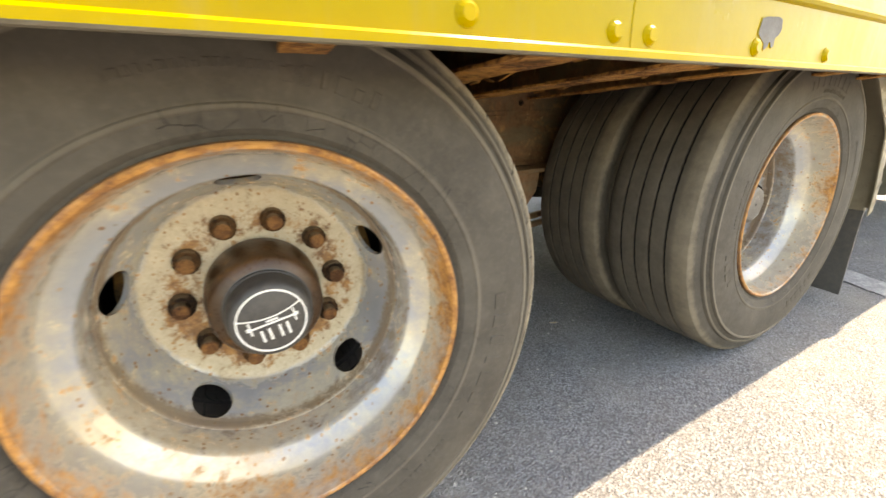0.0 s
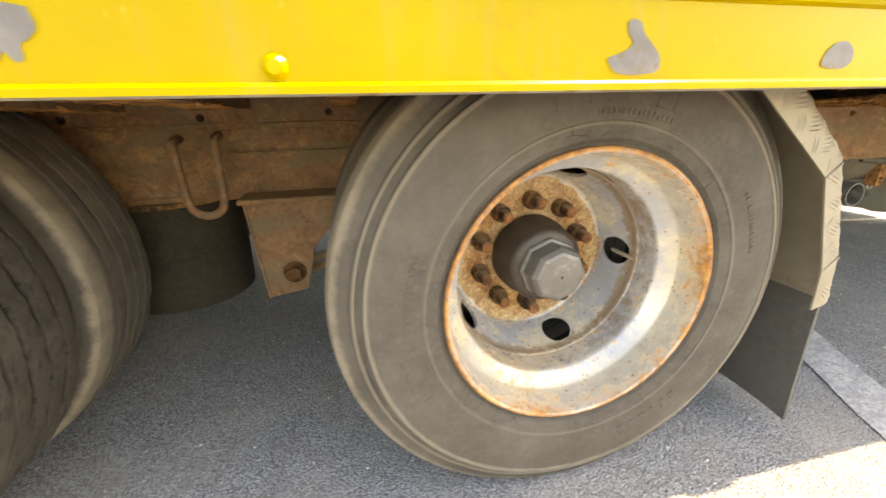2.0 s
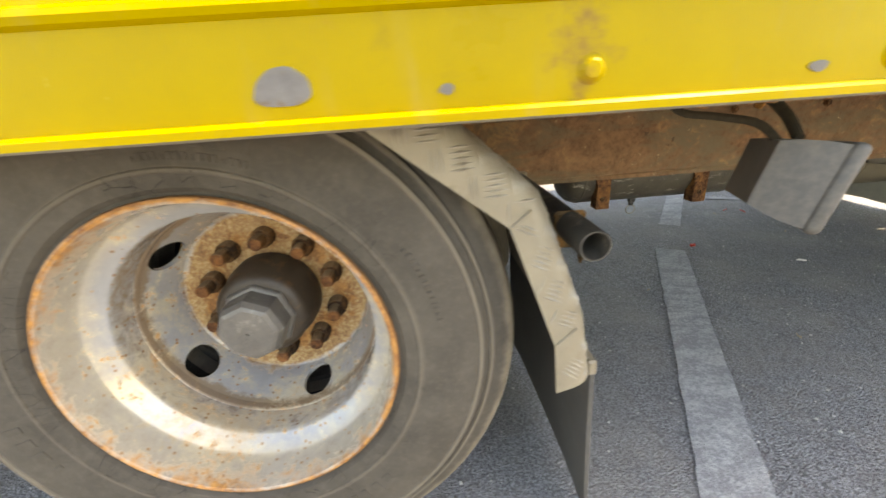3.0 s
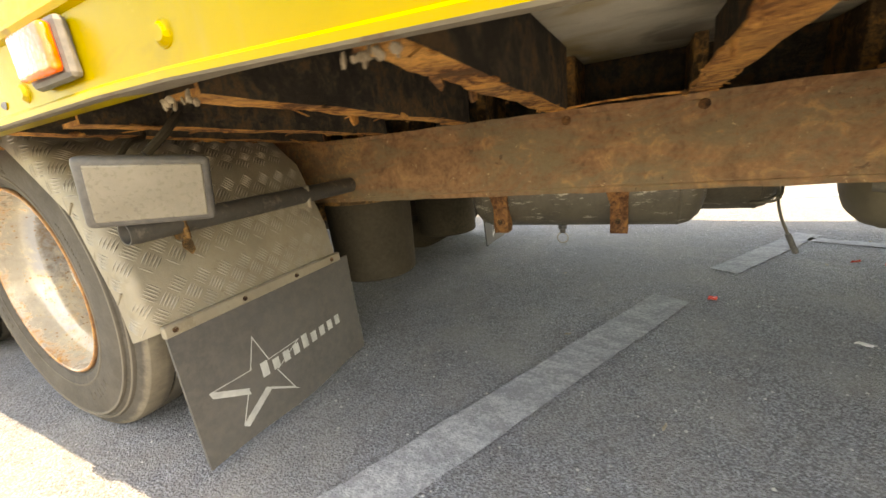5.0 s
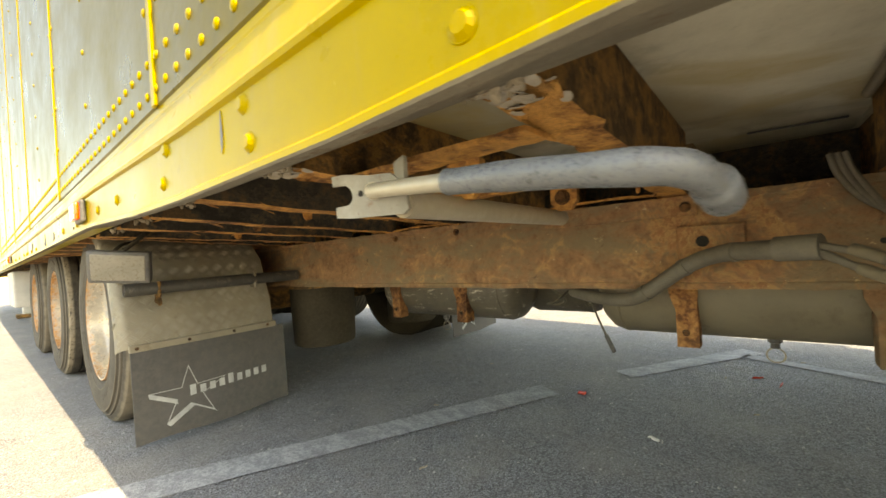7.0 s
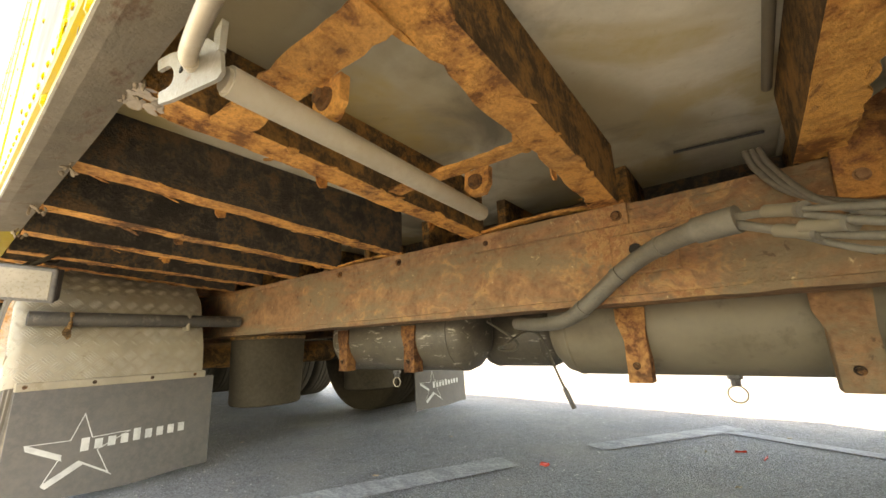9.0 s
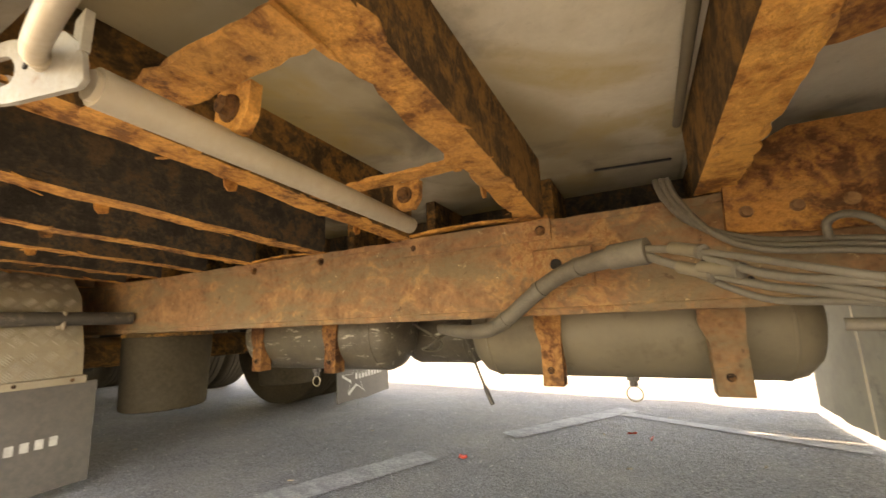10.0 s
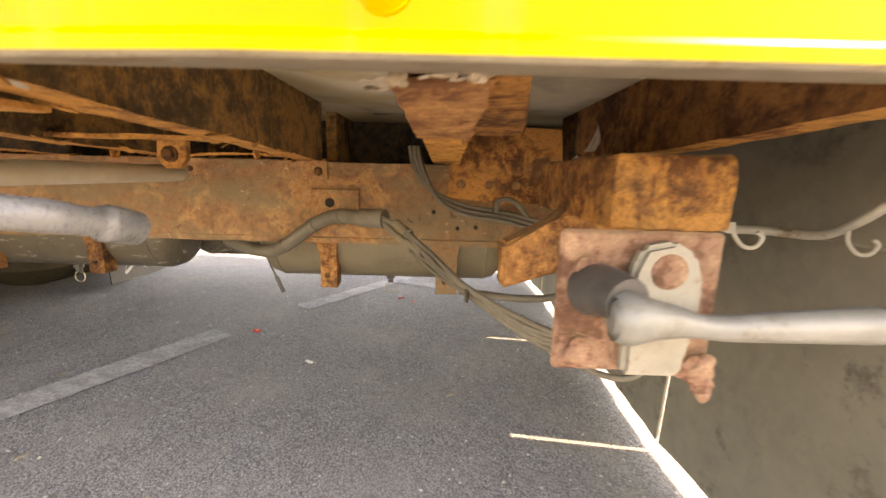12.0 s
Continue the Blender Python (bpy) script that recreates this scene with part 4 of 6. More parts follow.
def wheel(x, rot, cap, worn=False, full=True):
    at = Matrix.Translation((x, 0, HUB_Z))
    w = part("wheel", rim_disc(rot), M["wheel"] if cap == "hex" else M["wheelb"], trailer, "deep-dished grey steel wheel with rusted flange and hub", True, at)
    tyre("tyre", w, Matrix.Identity(4), 0.011 if worn else 0.0, 364 if worn else 240)
    tyre("inner_tyre", w, Matrix.Translation((0, 0.255, 0)), 0.003 if worn else 0.0, 200)
    if full:
        sidewall_marks(w, MARKS[cap])
    # back of the wheel, brake drum and axle stub
    bm = bmesh.new()
    lathe(bm, [(0.0001, 0.192), (0.15, 0.192), (0.15, 0.205), (0.195, 0.21), (0.195, 0.42), (0.06, 0.44), (0.06, 0.9), (0.0001, 0.9)], 48)
    part("brake_drum", bm, M["darkrust"], w, smooth=True)
    bm = bmesh.new()
    if cap == "round":
        lathe(bm, [(0.0001, 0.044), (0.046, 0.044), (0.0505, 0.046), (0.054, 0.052), (0.056, 0.060), (0.057, 0.078), (0.0585, 0.079), (0.0585, 0.086), (0.060, 0.0865), (0.072, 0.090), (0.077, 0.096), (0.078, 0.12), (0.082, 0.135), (0.083, 0.170), (0.0001, 0.170)], 48)
    else:
        lathe(bm, [(0.0001, 0.088), (0.062, 0.088), (0.070, 0.092), (0.0755, 0.10), (0.078, 0.135), (0.082, 0.142), (0.083, 0.170), (0.0001, 0.170)], 48)
    hub = part("hub", bm, M["cap"] if cap == "round" else M["hubdark"], w, "dark greasy hub", True)
    if cap == "round":
        hub.data.materials.append(M["hubbrown"])
        for p in hub.data.polygons:
            if p.center.y > 0.0868:
                p.material_index = 1
    if cap == "hex":
        bm = bmesh.new()
        lathe(bm, [(0.0001, 0.0375), (0.0032, 0.0375), (0.0034, 0.0350), (0.0400, 0.0350), (0.0465, 0.0375), (0.0525, 0.0455), (0.0535, 0.052), (0.0535, 0.079), (0.0575, 0.080), (0.060, 0.083), (0.060, 0.092), (0.0001, 0.092)], 8)
        part("hub_cap", bm, M["capsteel"], w, "eight-sided grey metal hub cap")
    else:
        # round badge: ring, bar and plain shapes
        bm = bmesh.new()
        lathe(bm, [(0.0425, 0.0432), (0.0450, 0.0432), (0.0450, 0.0452), (0.0425, 0.0452)], 48, True)
        part("badge_ring", bm, M["white"], w, "white printed ring")
        bm = bmesh.new()
        R = Matrix.Rotation(radians(-9), 4, 'Y')
        arc = [Vector((-0.041 + 0.082 * i / 12, 0, 0.0150 - 0.009 * (1 - ((i - 6) / 6) ** 2))) for i in range(13)]
        for p, q in zip(arc, arc[1:]):
            d = q - p
            box(bm, (-0.0001, 0.0430, -0.0009), (d.length + 0.0001, 0.0446, 0.0009), 0, R @ Matrix.Translation(p) @ Matrix.Rotation(-math.atan2(d.z, d.x), 4, 'Y'))
        for x0, x1, z0, z1 in ((-0.030, -0.0275, -0.011, 0.008), (0.0275, 0.030, -0.011, 0.008), (-0.0275, 0.0275, -0.0035, -0.0010), (-0.0335, -0.030, -0.004, 0.001), (0.030, 0.0335, -0.004, 0.001),
                               (-0.019, -0.0155, -0.026, -0.0085), (-0.009, -0.0055, -0.026, -0.0085), (0.0045, 0.008, -0.027, -0.0085), (0.0145, 0.018, -0.027, -0.0085), (-0.008, 0.008, 0.0005, 0.003)):
            box(bm, (x0, 0.0430, z0), (x1, 0.0446, z1), 0, R)
        part("badge_mark", bm, M["white"], w, "white printed maker's badge")
    for i in range(10):
        a = radians(rot + 18 + 36 * i)
        share("lug_nut", NUTS[cap], w, Matrix.Translation((0.1125 * math.cos(a), 0.180, 0.1125 * math.sin(a))) @ Matrix.Rotation(a * 3, 4, 'Y') @ Matrix.Diagonal((1.2, 1.75 if cap == "hex" else 1.15, 1.2, 1)))
    if full and cap == "hex":
        bm = bmesh.new()
        tube(bm, [(0.186, 0.15, -0.005), (0.187, 0.125, -0.005), (0.192, 0.10, -0.006), (0.199, 0.066, -0.008)], 0.0042, 8)
        tube(bm, [(0.1988, 0.068, -0.008), (0.2005, 0.060, -0.008)], 0.0058, 8, curve=0)
        part("valve_stem", bm, M["galv"], w, "bent metal valve stem", True)
    return w


W2 = wheel(0.0, 0.0, "hex")
W1 = wheel(-1.225, 20.0, "round", True)
W0 = wheel(-2.45, 40.0, "round", False)
for x in (0.0, -1.225, -2.45):
    tw = part("wheel", rim_disc(0), M["wheel"], trailer, "steel wheel on the far side", True, Matrix.Translation((x, 2 * MID, HUB_Z)) @ Matrix.Rotation(math.pi, 4, 'Z'))
    tyre("tyre", tw, Matrix.Identity(4), 0.0, 96, "bellow")
    tyre("inner_tyre", tw, Matrix.Translation((0, 0.255, 0)), 0.0, 96, "bellow")
    bm = bmesh.new()
    lathe(bm, [(0.0001, 0.03), (0.05, 0.03), (0.055, 0.08), (0.08, 0.09), (0.08, 0.175), (0.195, 0.21), (0.195, 0.42), (0.06, 0.44), (0.06, 0.9), (0.0001, 0.9)], 48)
    part("brake_drum", bm, M["bellow"], tw, smooth=True)
    part("axle", lathe(bmesh.new(), [(0.0001, 0.7), (0.062, 0.7), (0.062, far_side(0.7)), (0.0001, far_side(0.7))], 24), M["darkrust"], trailer, "dark axle tube", True, Matrix.Translation((x, 0, HUB_Z)))

# ---- suspension ----


def hanger(x, y):
    bm = bmesh.new()
    prism(bm, [(x - 0.108, 0.228), (x - 0.012, 0.242), (x + 0.015, 0.35), (x + 0.075, 0.42), (x + 0.085, 0.477), (x - 0.130, 0.477)], 1, y, y + 0.012)
    prism(bm, [(x - 0.108, 0.228), (x - 0.098, 0.228), (x - 0.120, 0.477), (x - 0.130, 0.477)], 1, y + 0.0125, y + 0.0945)
    prism(bm, [(x - 0.1115, 0.227), (x - 0.1055, 0.227), (x - 0.1275, 0.478), (x - 0.1335, 0.478)], 1, y - 0.006, y + 0.112)
    prism(bm, [(x - 0.108, 0.228), (x - 0.012, 0.242), (x + 0.015, 0.35), (x + 0.075, 0.42), (x + 0.085, 0.477), (x - 0.130, 0.477)], 1, y + 0.1005, y + 0.112)
    box(bm, (x - 0.145, y - 0.010, 0.4775), (x + 0.30, y + 0.0945, 0.490), 0.003)
    h = part("suspension_hanger", bm, M["rust"], trailer, "rusty suspension hanger bracket")
    share("pivot_bolt", PIV, h, Matrix.Translation((x - 0.04, y, 0.293)) @ Matrix.Rotation(radians(90), 4, 'X'))
    bm = bmesh.new()
    for dz in (0.0, 0.03):
        tube(bm, [(x - 0.02, y + 0.05, 0.28 + dz), (x + 0.16, y + 0.05, 0.30 + dz), (x + 0.5, y + 0.06, 0.33 + dz)], 0.011, 10)
    part("trailing_arm", bm, M["rust"], trailer, "rusty trailing arm", True)
    return h


PIV = bolt_mesh(0.021, 0.022, 6, 1.4)
PIV.materials.append(M["nut"])
hanger(-0.478, 0.46)
hanger(-0.478 - 1.225, 0.46)


def u_hook(x, y):
    bm = bmesh.new()
    tube(bm, [(x - 0.047, y + 0.05, 0.632), (x - 0.047, y + 0.005, 0.625), (x - 0.046, y, 0.60), (x - 0.040, y - 0.004, 0.50), (x - 0.028, y - 0.006, 0.468), (x, y - 0.006, 0.456), (x + 0.028, y - 0.006, 0.468), (x + 0.038, y - 0.004, 0.50), (x + 0.040, y, 0.60), (x + 0.040, y + 0.005, 0.63), (x + 0.04, y + 0.05, 0.637)], 0.0095, 10)
    return part("lashing_hook", bm, M["rust"], trailer, "rusty U-shaped lashing hook", True)


u_hook(-0.688, 0.47)


def bellow(x, y, z0=0.19, z1=0.474, r=0.148):
    bm = bmesh.new()
    lathe(bm, [(0.0001, 0.0), (r * 0.90, 0.0), (r * 0.935, 0.004), (r * 0.945, 0.012), (r * 0.965, 0.10), (r, (z1 - z0) - 0.03), (r * 0.98, (z1 - z0) - 0.008), (r * 0.9, (z1 - z0)), (0.0001, (z1 - z0))], 40,
          m=Matrix.Translation((x, y, z0)) @ Matrix.Rotation(radians(90), 4, 'X'))
    b = part("air_spring", bm, M["bellow"], trailer, "dusty black air-spring bellows", True)
    up = Matrix.Translation((x, y, z0)) @ Matrix.Rotation(radians(90), 4, 'X')
    part("clamp_ring", lathe(bmesh.new(), [(r * 0.97, z1 - z0 - 0.016), (r * 1.02, z1 - z0 - 0.014), (r * 1.02, z1 - z0 - 0.002), (r * 0.9, z1 - z0 + 0.0005)], 40, True, m=up), M["darkrust"], b, smooth=True)
    return b


for x in (0.418, -0.868, -2.06):
    bellow(x, 0.73, z0=0.19 if x > 0 else 0.165, r=0.152 if x > 0 else 0.185)
    bellow(x, far_side(0.73), r=0.152)

# ---- mudguard and flap ----


def tread_bars(bm, at, wu, wv, keep):
    """Five-bar chequer pattern, turned 45 degrees, on a surface: at(u, v) gives a point and its normal."""
    s, a = 0.0345, radians(45)
    ca, sa = math.cos(a), math.sin(a)
    n = int((wu + wv) / s) + 2
    for i in range(-n, n):
        for j in range(-n, n):
            cu, cv = (i + 0.5) * s, (j + 0.5) * s
            for k in range(5):
                d = (k - 2) * 0.0062
                du, dv = (d, 0.0) if (i + j) % 2 else (0.0, d)
                lu, lv = (0.0017, 0.0145) if (i + j) % 2 else (0.0145, 0.0017)
                ring = [((cu + du + lu * p) * ca - (cv + dv + lv * q) * sa, (cu + du + lu * p) * sa + (cv + dv + lv * q) * ca) for p, q in ((-1, -0.3), (-0.3, -1), (0.3, -1), (1, -0.3), (1, 0.3), (0.3, 1), (-0.3, 1), (-1, 0.3))]
                if not all(keep(u, v) for u, v in ring):
                    continue
                vs = []
                for u, v in ring:
                    p, nn = at(u, v)
                    vs.append(bm.verts.new(p + nn * 0.0002))
                p, nn = at((cu + du) * ca - (cv + dv) * sa, (cu + du) * sa + (cv + dv) * ca)
                top = bm.verts.new(p + nn * 0.0022)
                for q in range(8):
                    bm.faces.new((vs[q], vs[(q + 1) % 8], top))


def inside(poly, p):
    c = False
    for (x0, y0), (x1, y1) in zip(poly, poly[1:] + poly[:1]):
        if (y0 > p[1]) != (y1 > p[1]) and p[0] < (x1 - x0) * (p[1] - y0) / (y1 - y0) + x0:
            c = not c
    return c


def mudguard(flip=False):
    """Folded chequer-plate guard behind the last wheel: rear facets that roll over a soft corner into a side skirt."""
    f = far_side if flip else (lambda y: y)
    fold = [(0.12, 0.785), (0.258, 0.755), (0.425, 0.606), (0.488, 0.437), (0.503, 0.338)]
    rim = [(0.12, 0.740), (0.218, 0.700), (0.384, 0.569), (0.444, 0.400), (0.449, 0.322)]
    y0, y1, r = -0.074, 0.430, 0.030
    steps = 7
    bm = bmesh.new()
    rows = []
    for (x, z), (ix, iz) in zip(fold, rim):
        e = Vector((ix - x, 0, iz - z))
        L = e.length
        e.normalize()
        sec = [(L, 0.0), ((L + r) / 2, 0.0)] + [(r * (1 - math.sin(math.pi / 2 * k / steps)), r * (1 - math.cos(math.pi / 2 * k / steps))) for k in range(steps + 1)] + [(0.0, (y1 - y0) / 2), (0.0, y1 - y0)]
        rows.append([bm.verts.new((x + e.x * d, f(y0 + q), z + e.z * d)) for d, q in sec])
    for a, b in zip(rows, rows[1:]):
        for k in range(len(a) - 1):
            bm.faces.new((a[k], a[k + 1], b[k + 1], b[k]))
    bmesh.ops.recalc_face_normals(bm, faces=bm.faces)
    bmesh.ops.solidify(bm, geom=bm.faces[:], thickness=0.0035)
    g = part("mudguard", bm, M["alu"], trailer, "dusty aluminium chequer-plate mudguard", True)
    if not flip:
        bm = bmesh.new()
        for (A, B), (C, D) in zip(zip(fold, fold[1:]), zip(rim, rim[1:])):
            v = Vector((B[0] - A[0], 0, B[1] - A[1]))
            L = v.length
            v.normalize()
            inn = Vector((-v.z, 0, v.x))
            if inn.dot(Vector((C[0] - A[0], 0, C[1] - A[1]))) < 0:
                inn = -inn
            depth = 0.075
            turn = r * math.pi / 2

            def at(u, w, A=A, v=v, inn=inn):
                base = Vector((A[0], 0, A[1])) + v * w
                u -= depth - r
                if u < 0:
                    return base + inn * (r - u) + Vector((0, y0, 0)), Vector((0, -1, 0))
                if u < turn:
                    t = u / r
                    return base + inn * (r * (1 - math.sin(t))) + Vector((0, y0 + r * (1 - math.cos(t)), 0)), -inn * math.sin(t) + Vector((0, -math.cos(t), 0))
                return base + Vector((0, y0 + r + u - turn, 0)), -inn
            quad = [A, B, D, C]
            keep = lambda u, w, at=at, quad=quad, L=L: 0.004 < w < L - 0.004 and u < depth - r + turn + (y1 - y0 - r) - 0.006 if u > depth - r + turn else (u > 0 and inside(quad, (at(u, w)[0].x, at(u, w)[0].z)))
            tread_bars(bm, at, 0.60, L, keep)
        tagged(part("tread_pattern", bm, M["tread"], g), kind="stuff")
        for (xa, za), (xb, zb) in (((0.385, 0.570), (0.409, 0.590)), ((0.446, 0.402), (0.472, 0.425))):
            part("crease", tube(bmesh.new(), [(xa, y0 - 0.0005, za), (xb, y0 - 0.0005, zb)], 0.0022, 6, True, 0), M["alu"], g)
    part("clamp_strip", slab((0.503, f(-0.050), 0.325), (0.517, f(0.437), 0.350), 0.003), M["alu"], g, "aluminium flap clamp strip")
    for y in (-0.03, 0.12, 0.27, 0.40):
        share("clamp_bolt", SMALL, g, Matrix.Translation((0.517, f(y), 0.338)) @ Matrix.Rotation(radians(90), 4, 'Y') @ Matrix.Scale(0.7, 4))
    return g


SMALL = bolt_mesh(0.006, 0.006)
SMALL.materials.append(M["nut"])
mudguard()
mudguard(True)


def star_points(r_out, r_in, rot=0.0):
    return [((r_out if i % 2 == 0 else r_in) * math.sin(math.pi * i / 5 + rot), (r_out if i % 2 == 0 else r_in) * math.cos(math.pi * i / 5 + rot)) for i in range(10)]


def flap(y0, y1, x=0.515, z0=0.028, z1=0.330, mirror=False):
    bm = bmesh.new()
    nu, nv = 14, 10

    def bend(u, v):
        return x + 0.012 * (1 - v) * math.sin(u * 2.6 + 0.4) + 0.006 * (1 - v) ** 2
    grid = {}
    for k, dx in ((0, 0.0), (1, -0.007)):
        for i in range(nu + 1):
            for j in range(nv + 1):
                u, v = i / nu, j / nv
                grid[k, i, j] = bm.verts.new((bend(u, v) + dx, y0 + (y1 - y0) * u, z0 + (z1 - z0) * v + (0.0 if v > 0.5 else 0.004 * math.sin(9 * u) * (1 - v))))
    for k in (0, 1):
        for i in range(nu):
            for j in range(nv):
                bm.faces.new((grid[k, i, j], grid[k, i + 1, j], grid[k, i + 1, j + 1], grid[k, i, j + 1]))
    edge = [(i, 0) for i in range(nu)] + [(nu, j) for j in range(nv)] + [(nu - i, nv) for i in range(nu)] + [(0, nv - j) for j in range(nv)]
    for a, b in zip(edge, edge[1:] + edge[:1]):
        bm.faces.new((grid[0, *a], grid[0, *b], grid[1, *b], grid[1, *a]))
    fl = part("mud_flap", bm, M["rubber"], trailer, "black rubber mud flap with a worn pale star print", True)
    # star outline of faceted shards, and a row of plain bars
    bm = bmesh.new()

    def put(pts):
        vs = []
        for py, pz in pts:
            u, v = (py - y0) / (y1 - y0), (pz - z0) / (z1 - z0)
            vs.append((py, pz, bend(u, v) + 0.0012))
        t = [bm.verts.new((c, a, b)) for a, b, c in vs]
        bm.faces.new(t)
    cy, cz = y0 + 0.158, 0.152
    P = star_points(0.105, 0.036)
    P = [(cy + a * 1.20, cz + b * 0.95) for a, b in P]
    C = (cy, cz)
    mixp = lambda a, b, t: (a[0] + (b[0] - a[0]) * t, a[1] + (b[1] - a[1]) * t)
    for i in range(10):
        a, b = P[i], P[(i + 1) % 10]
        tip = i % 2 == 0
        put([a, b, mixp(b, C, 0.08), mixp(a, C, 0.08)])
        if i in (4, 5, 7):
            oy, oz = (0.004, -0.015) if i == 7 else (0.011, -0.010)
            put([a, b, (b[0] + oy, b[1] + oz), (a[0] + oy, a[1] + oz)])
    for i in range(9):
        h = 0.036 if i in (0, 4) else 0.027
        a, b = cy + i * 0.0315, cz - 0.008 + i * 0.0012
        put([(a, b), (a + 0.019, b), (a + 0.019, b + h), (a, b + h)])
    part("flap_print", bm, M["greymark"], fl, "worn pale grey star print")
    return fl


flap(-0.048, 0.466)
flap(far_side(0.466), far_side(-0.048))

# pipe across the guard, open at its end
bm = bmesh.new()
lathe(bm, [(0.0205, 0.0), (0.0215, 0.002), (0.0215, 0.60), (0.0175, 0.60), (0.0175, 0.002), (0.0185, 0.0)], 24, True, m=Matrix.Translation((0.4985, -0.052, 0.529)) @ Matrix.Rotation(radians(-0.6), 4, 'Z'))
tb = part("guard_tube", bm, M["darkpipe"], trailer, "black steel pipe carrying the mudguard", True)
part("clip", slab((0.476, 0.035, 0.494), (0.5225, 0.045, 0.551), 0.004), M["darkrust"], tb)
part("clip", slab((0.476, 0.355, 0.494), (0.5225, 0.367, 0.553), 0.004), M["alu"], tb)
bm = bmesh.new()
prism(bm, blob(random.Random(4), 0.036, 0.486, 0.011, 0.016, 9, 0.3), 0, 0.517, 0.5195)
part("rag_of_rust", bm, M["darkrust"], tb)


def work_lamp():
    """Rectangular rear lamp on a bent stalk."""
    n = Vector((0.116, -0.068, -0.036)).normalized()
    ex = Vector((0.068, 0.116, -0.014))
    ex = (ex - n * ex.dot(n)).normalized()
    up = ex.cross(n)
    R = Matrix((ex, n, up)).transposed().to_4x4()
    m = Matrix.Translation((0.715, -0.100, 0.602)) @ R
    bm = bmesh.new()
    box(bm, (-0.072, -0.012, -0.046), (0.072, 0.004, 0.046), 0.010, seg=3)
    prism(bm, [(-0.070, -0.042), (0.070, -0.042), (0.070, 0.042), (-0.070, 0.042)], 1, -0.012, -0.062, 3, lambda i, j, p: [p[0] * (1 - 0.06 * i * i / 3), p[1], p[2] * (1 - 0.07 * i * i / 3)])
    body = part("rear_lamp", bm, M["black"], trailer, "rectangular dark lamp housing with dusty lens", True, m)
    part("lens", slab((-0.062, 0.0015, -0.037), (0.062, 0.0060, 0.037), 0.007, seg=2), M["lamp"], body, "dusty clear lens")
    bm = bmesh.new()
    tube(bm, [(0.665, -0.105, 0.645), (0.655, -0.08, 0.668), (0.63, -0.05, 0.676), (0.60, -0.03, 0.682), (0.585, -0.02, 0.70)], 0.0045, 8)
    tube(bm, [(0.70, -0.085, 0.650), (0.705, -0.06, 0.672), (0.70, -0.04, 0.69), (0.69, -0.02, 0.705)], 0.0060, 8)
    part("stalk", bm, M["bellow"], body, smooth=True, m=m.inverted())


work_lamp()


def marker_lamp(x):
    bm = bmesh.new()
    box(bm, (x - 0.044, -0.187, 0.718), (x + 0.044, -0.174, 0.774), 0.008, seg=2)
    b = part("marker_lamp", bm, M["black"], trailer, "side marker lamp with black base")
    bm = bmesh.new()
    box(bm, (x - 0.038, -0.197, 0.724), (x + 0.038, -0.186, 0.768), 0.009, seg=3)
    part("orange_lens", bm, M["orange"], b, "orange ribbed plastic lens", True)


for x in (0.772, -2.2, -5.2):
    marker_lamp(x)

# ---- tanks under the frame ----


def tank(name, x0, x1, y, z, r, mat, label):
    bm = bmesh.new()
    L = x1 - x0
    e = r * 0.55
    prof = [(0.0001, 0), (r * 0.45, e * 0.06), (r * 0.75, e * 0.26), (r * 0.93, e * 0.58), (r, e), (r, L - e), (r * 0.93, L - e * 0.58), (r * 0.75, L - e * 0.26), (r * 0.45, L - e * 0.06), (0.0001, L)]
    lathe(bm, prof, 40, m=Matrix.Translation((x0, y, z)) @ Matrix.Rotation(radians(-90), 4, 'Z'))
    t = part(name, bm, M[mat], trailer, label, True)
    for q in (e, L - e):
        part("weld_seam", lathe(bmesh.new(), [(r - 0.001, q - 0.004), (r + 0.0014, q - 0.002), (r + 0.0014, q + 0.002), (r - 0.001, q + 0.004)], 40, True, m=Matrix.Translation((x0, y, z)) @ Matrix.Rotation(radians(-90), 4, 'Z')), M[mat], t, smooth=True)
    return t


def hang_strap(x, y, z0=0.318, z1=0.476, w=0.062, mat="hot"):
    bm = bmesh.new()
    prism(bm, [(x - w / 2, z1), (x - w / 2, z1 - 0.03), (x - w * 0.3, z1 - 0.07), (x - w * 0.32, z0), (x + w * 0.42, z0), (x + w * 0.42, z1 - 0.06), (x + w / 2, z1)], 1, y, y + 0.006)
    box(bm, (x - w * 0.32, y + 0.0065, z0), (x - w * 0.22, y + 0.045, z1 - 0.05), 0.001)
    box(bm, (x + w * 0.33, y + 0.0065, z0), (x + w * 0.42, y + 0.045, z1 - 0.05), 0.001)
    s = part("tank_bracket", bm, M[mat], trailer, "rusty hanging tank bracket")
    share("bolt", SMALL, s, Matrix.Translation((x, y, z0 + 0.035)) @ Matrix.Rotation(radians(90), 4, 'X') @ Matrix.Scale(1.0, 4))


def ring_plug(x, y, z):
    bm = bmesh.new()
    lathe(bm, [(0.0001, 0), (0.014, 0), (0.014, 0.012), (0.009, 0.014), (0.009, 0.026), (0.0001, 0.026)], 8, m=Matrix.Translation((x, y, z)) @ Matrix.Rotation(radians(-90), 4, 'X'))
    pl = part("drain_valve", bm, M["cap"], trailer, "drain valve with pull ring")
    bm = bmesh.new()
    pts = [(x + 0.017 * math.cos(a), y, z - 0.043 + 0.017 * math.sin(a)) for a in [2 * math.pi * i / 20 for i in range(21)]]
    tube(bm, pts, 0.0018, 6, False, 0)
    part("pull_ring", bm, M["galv"], pl, "wire pull ring", True)


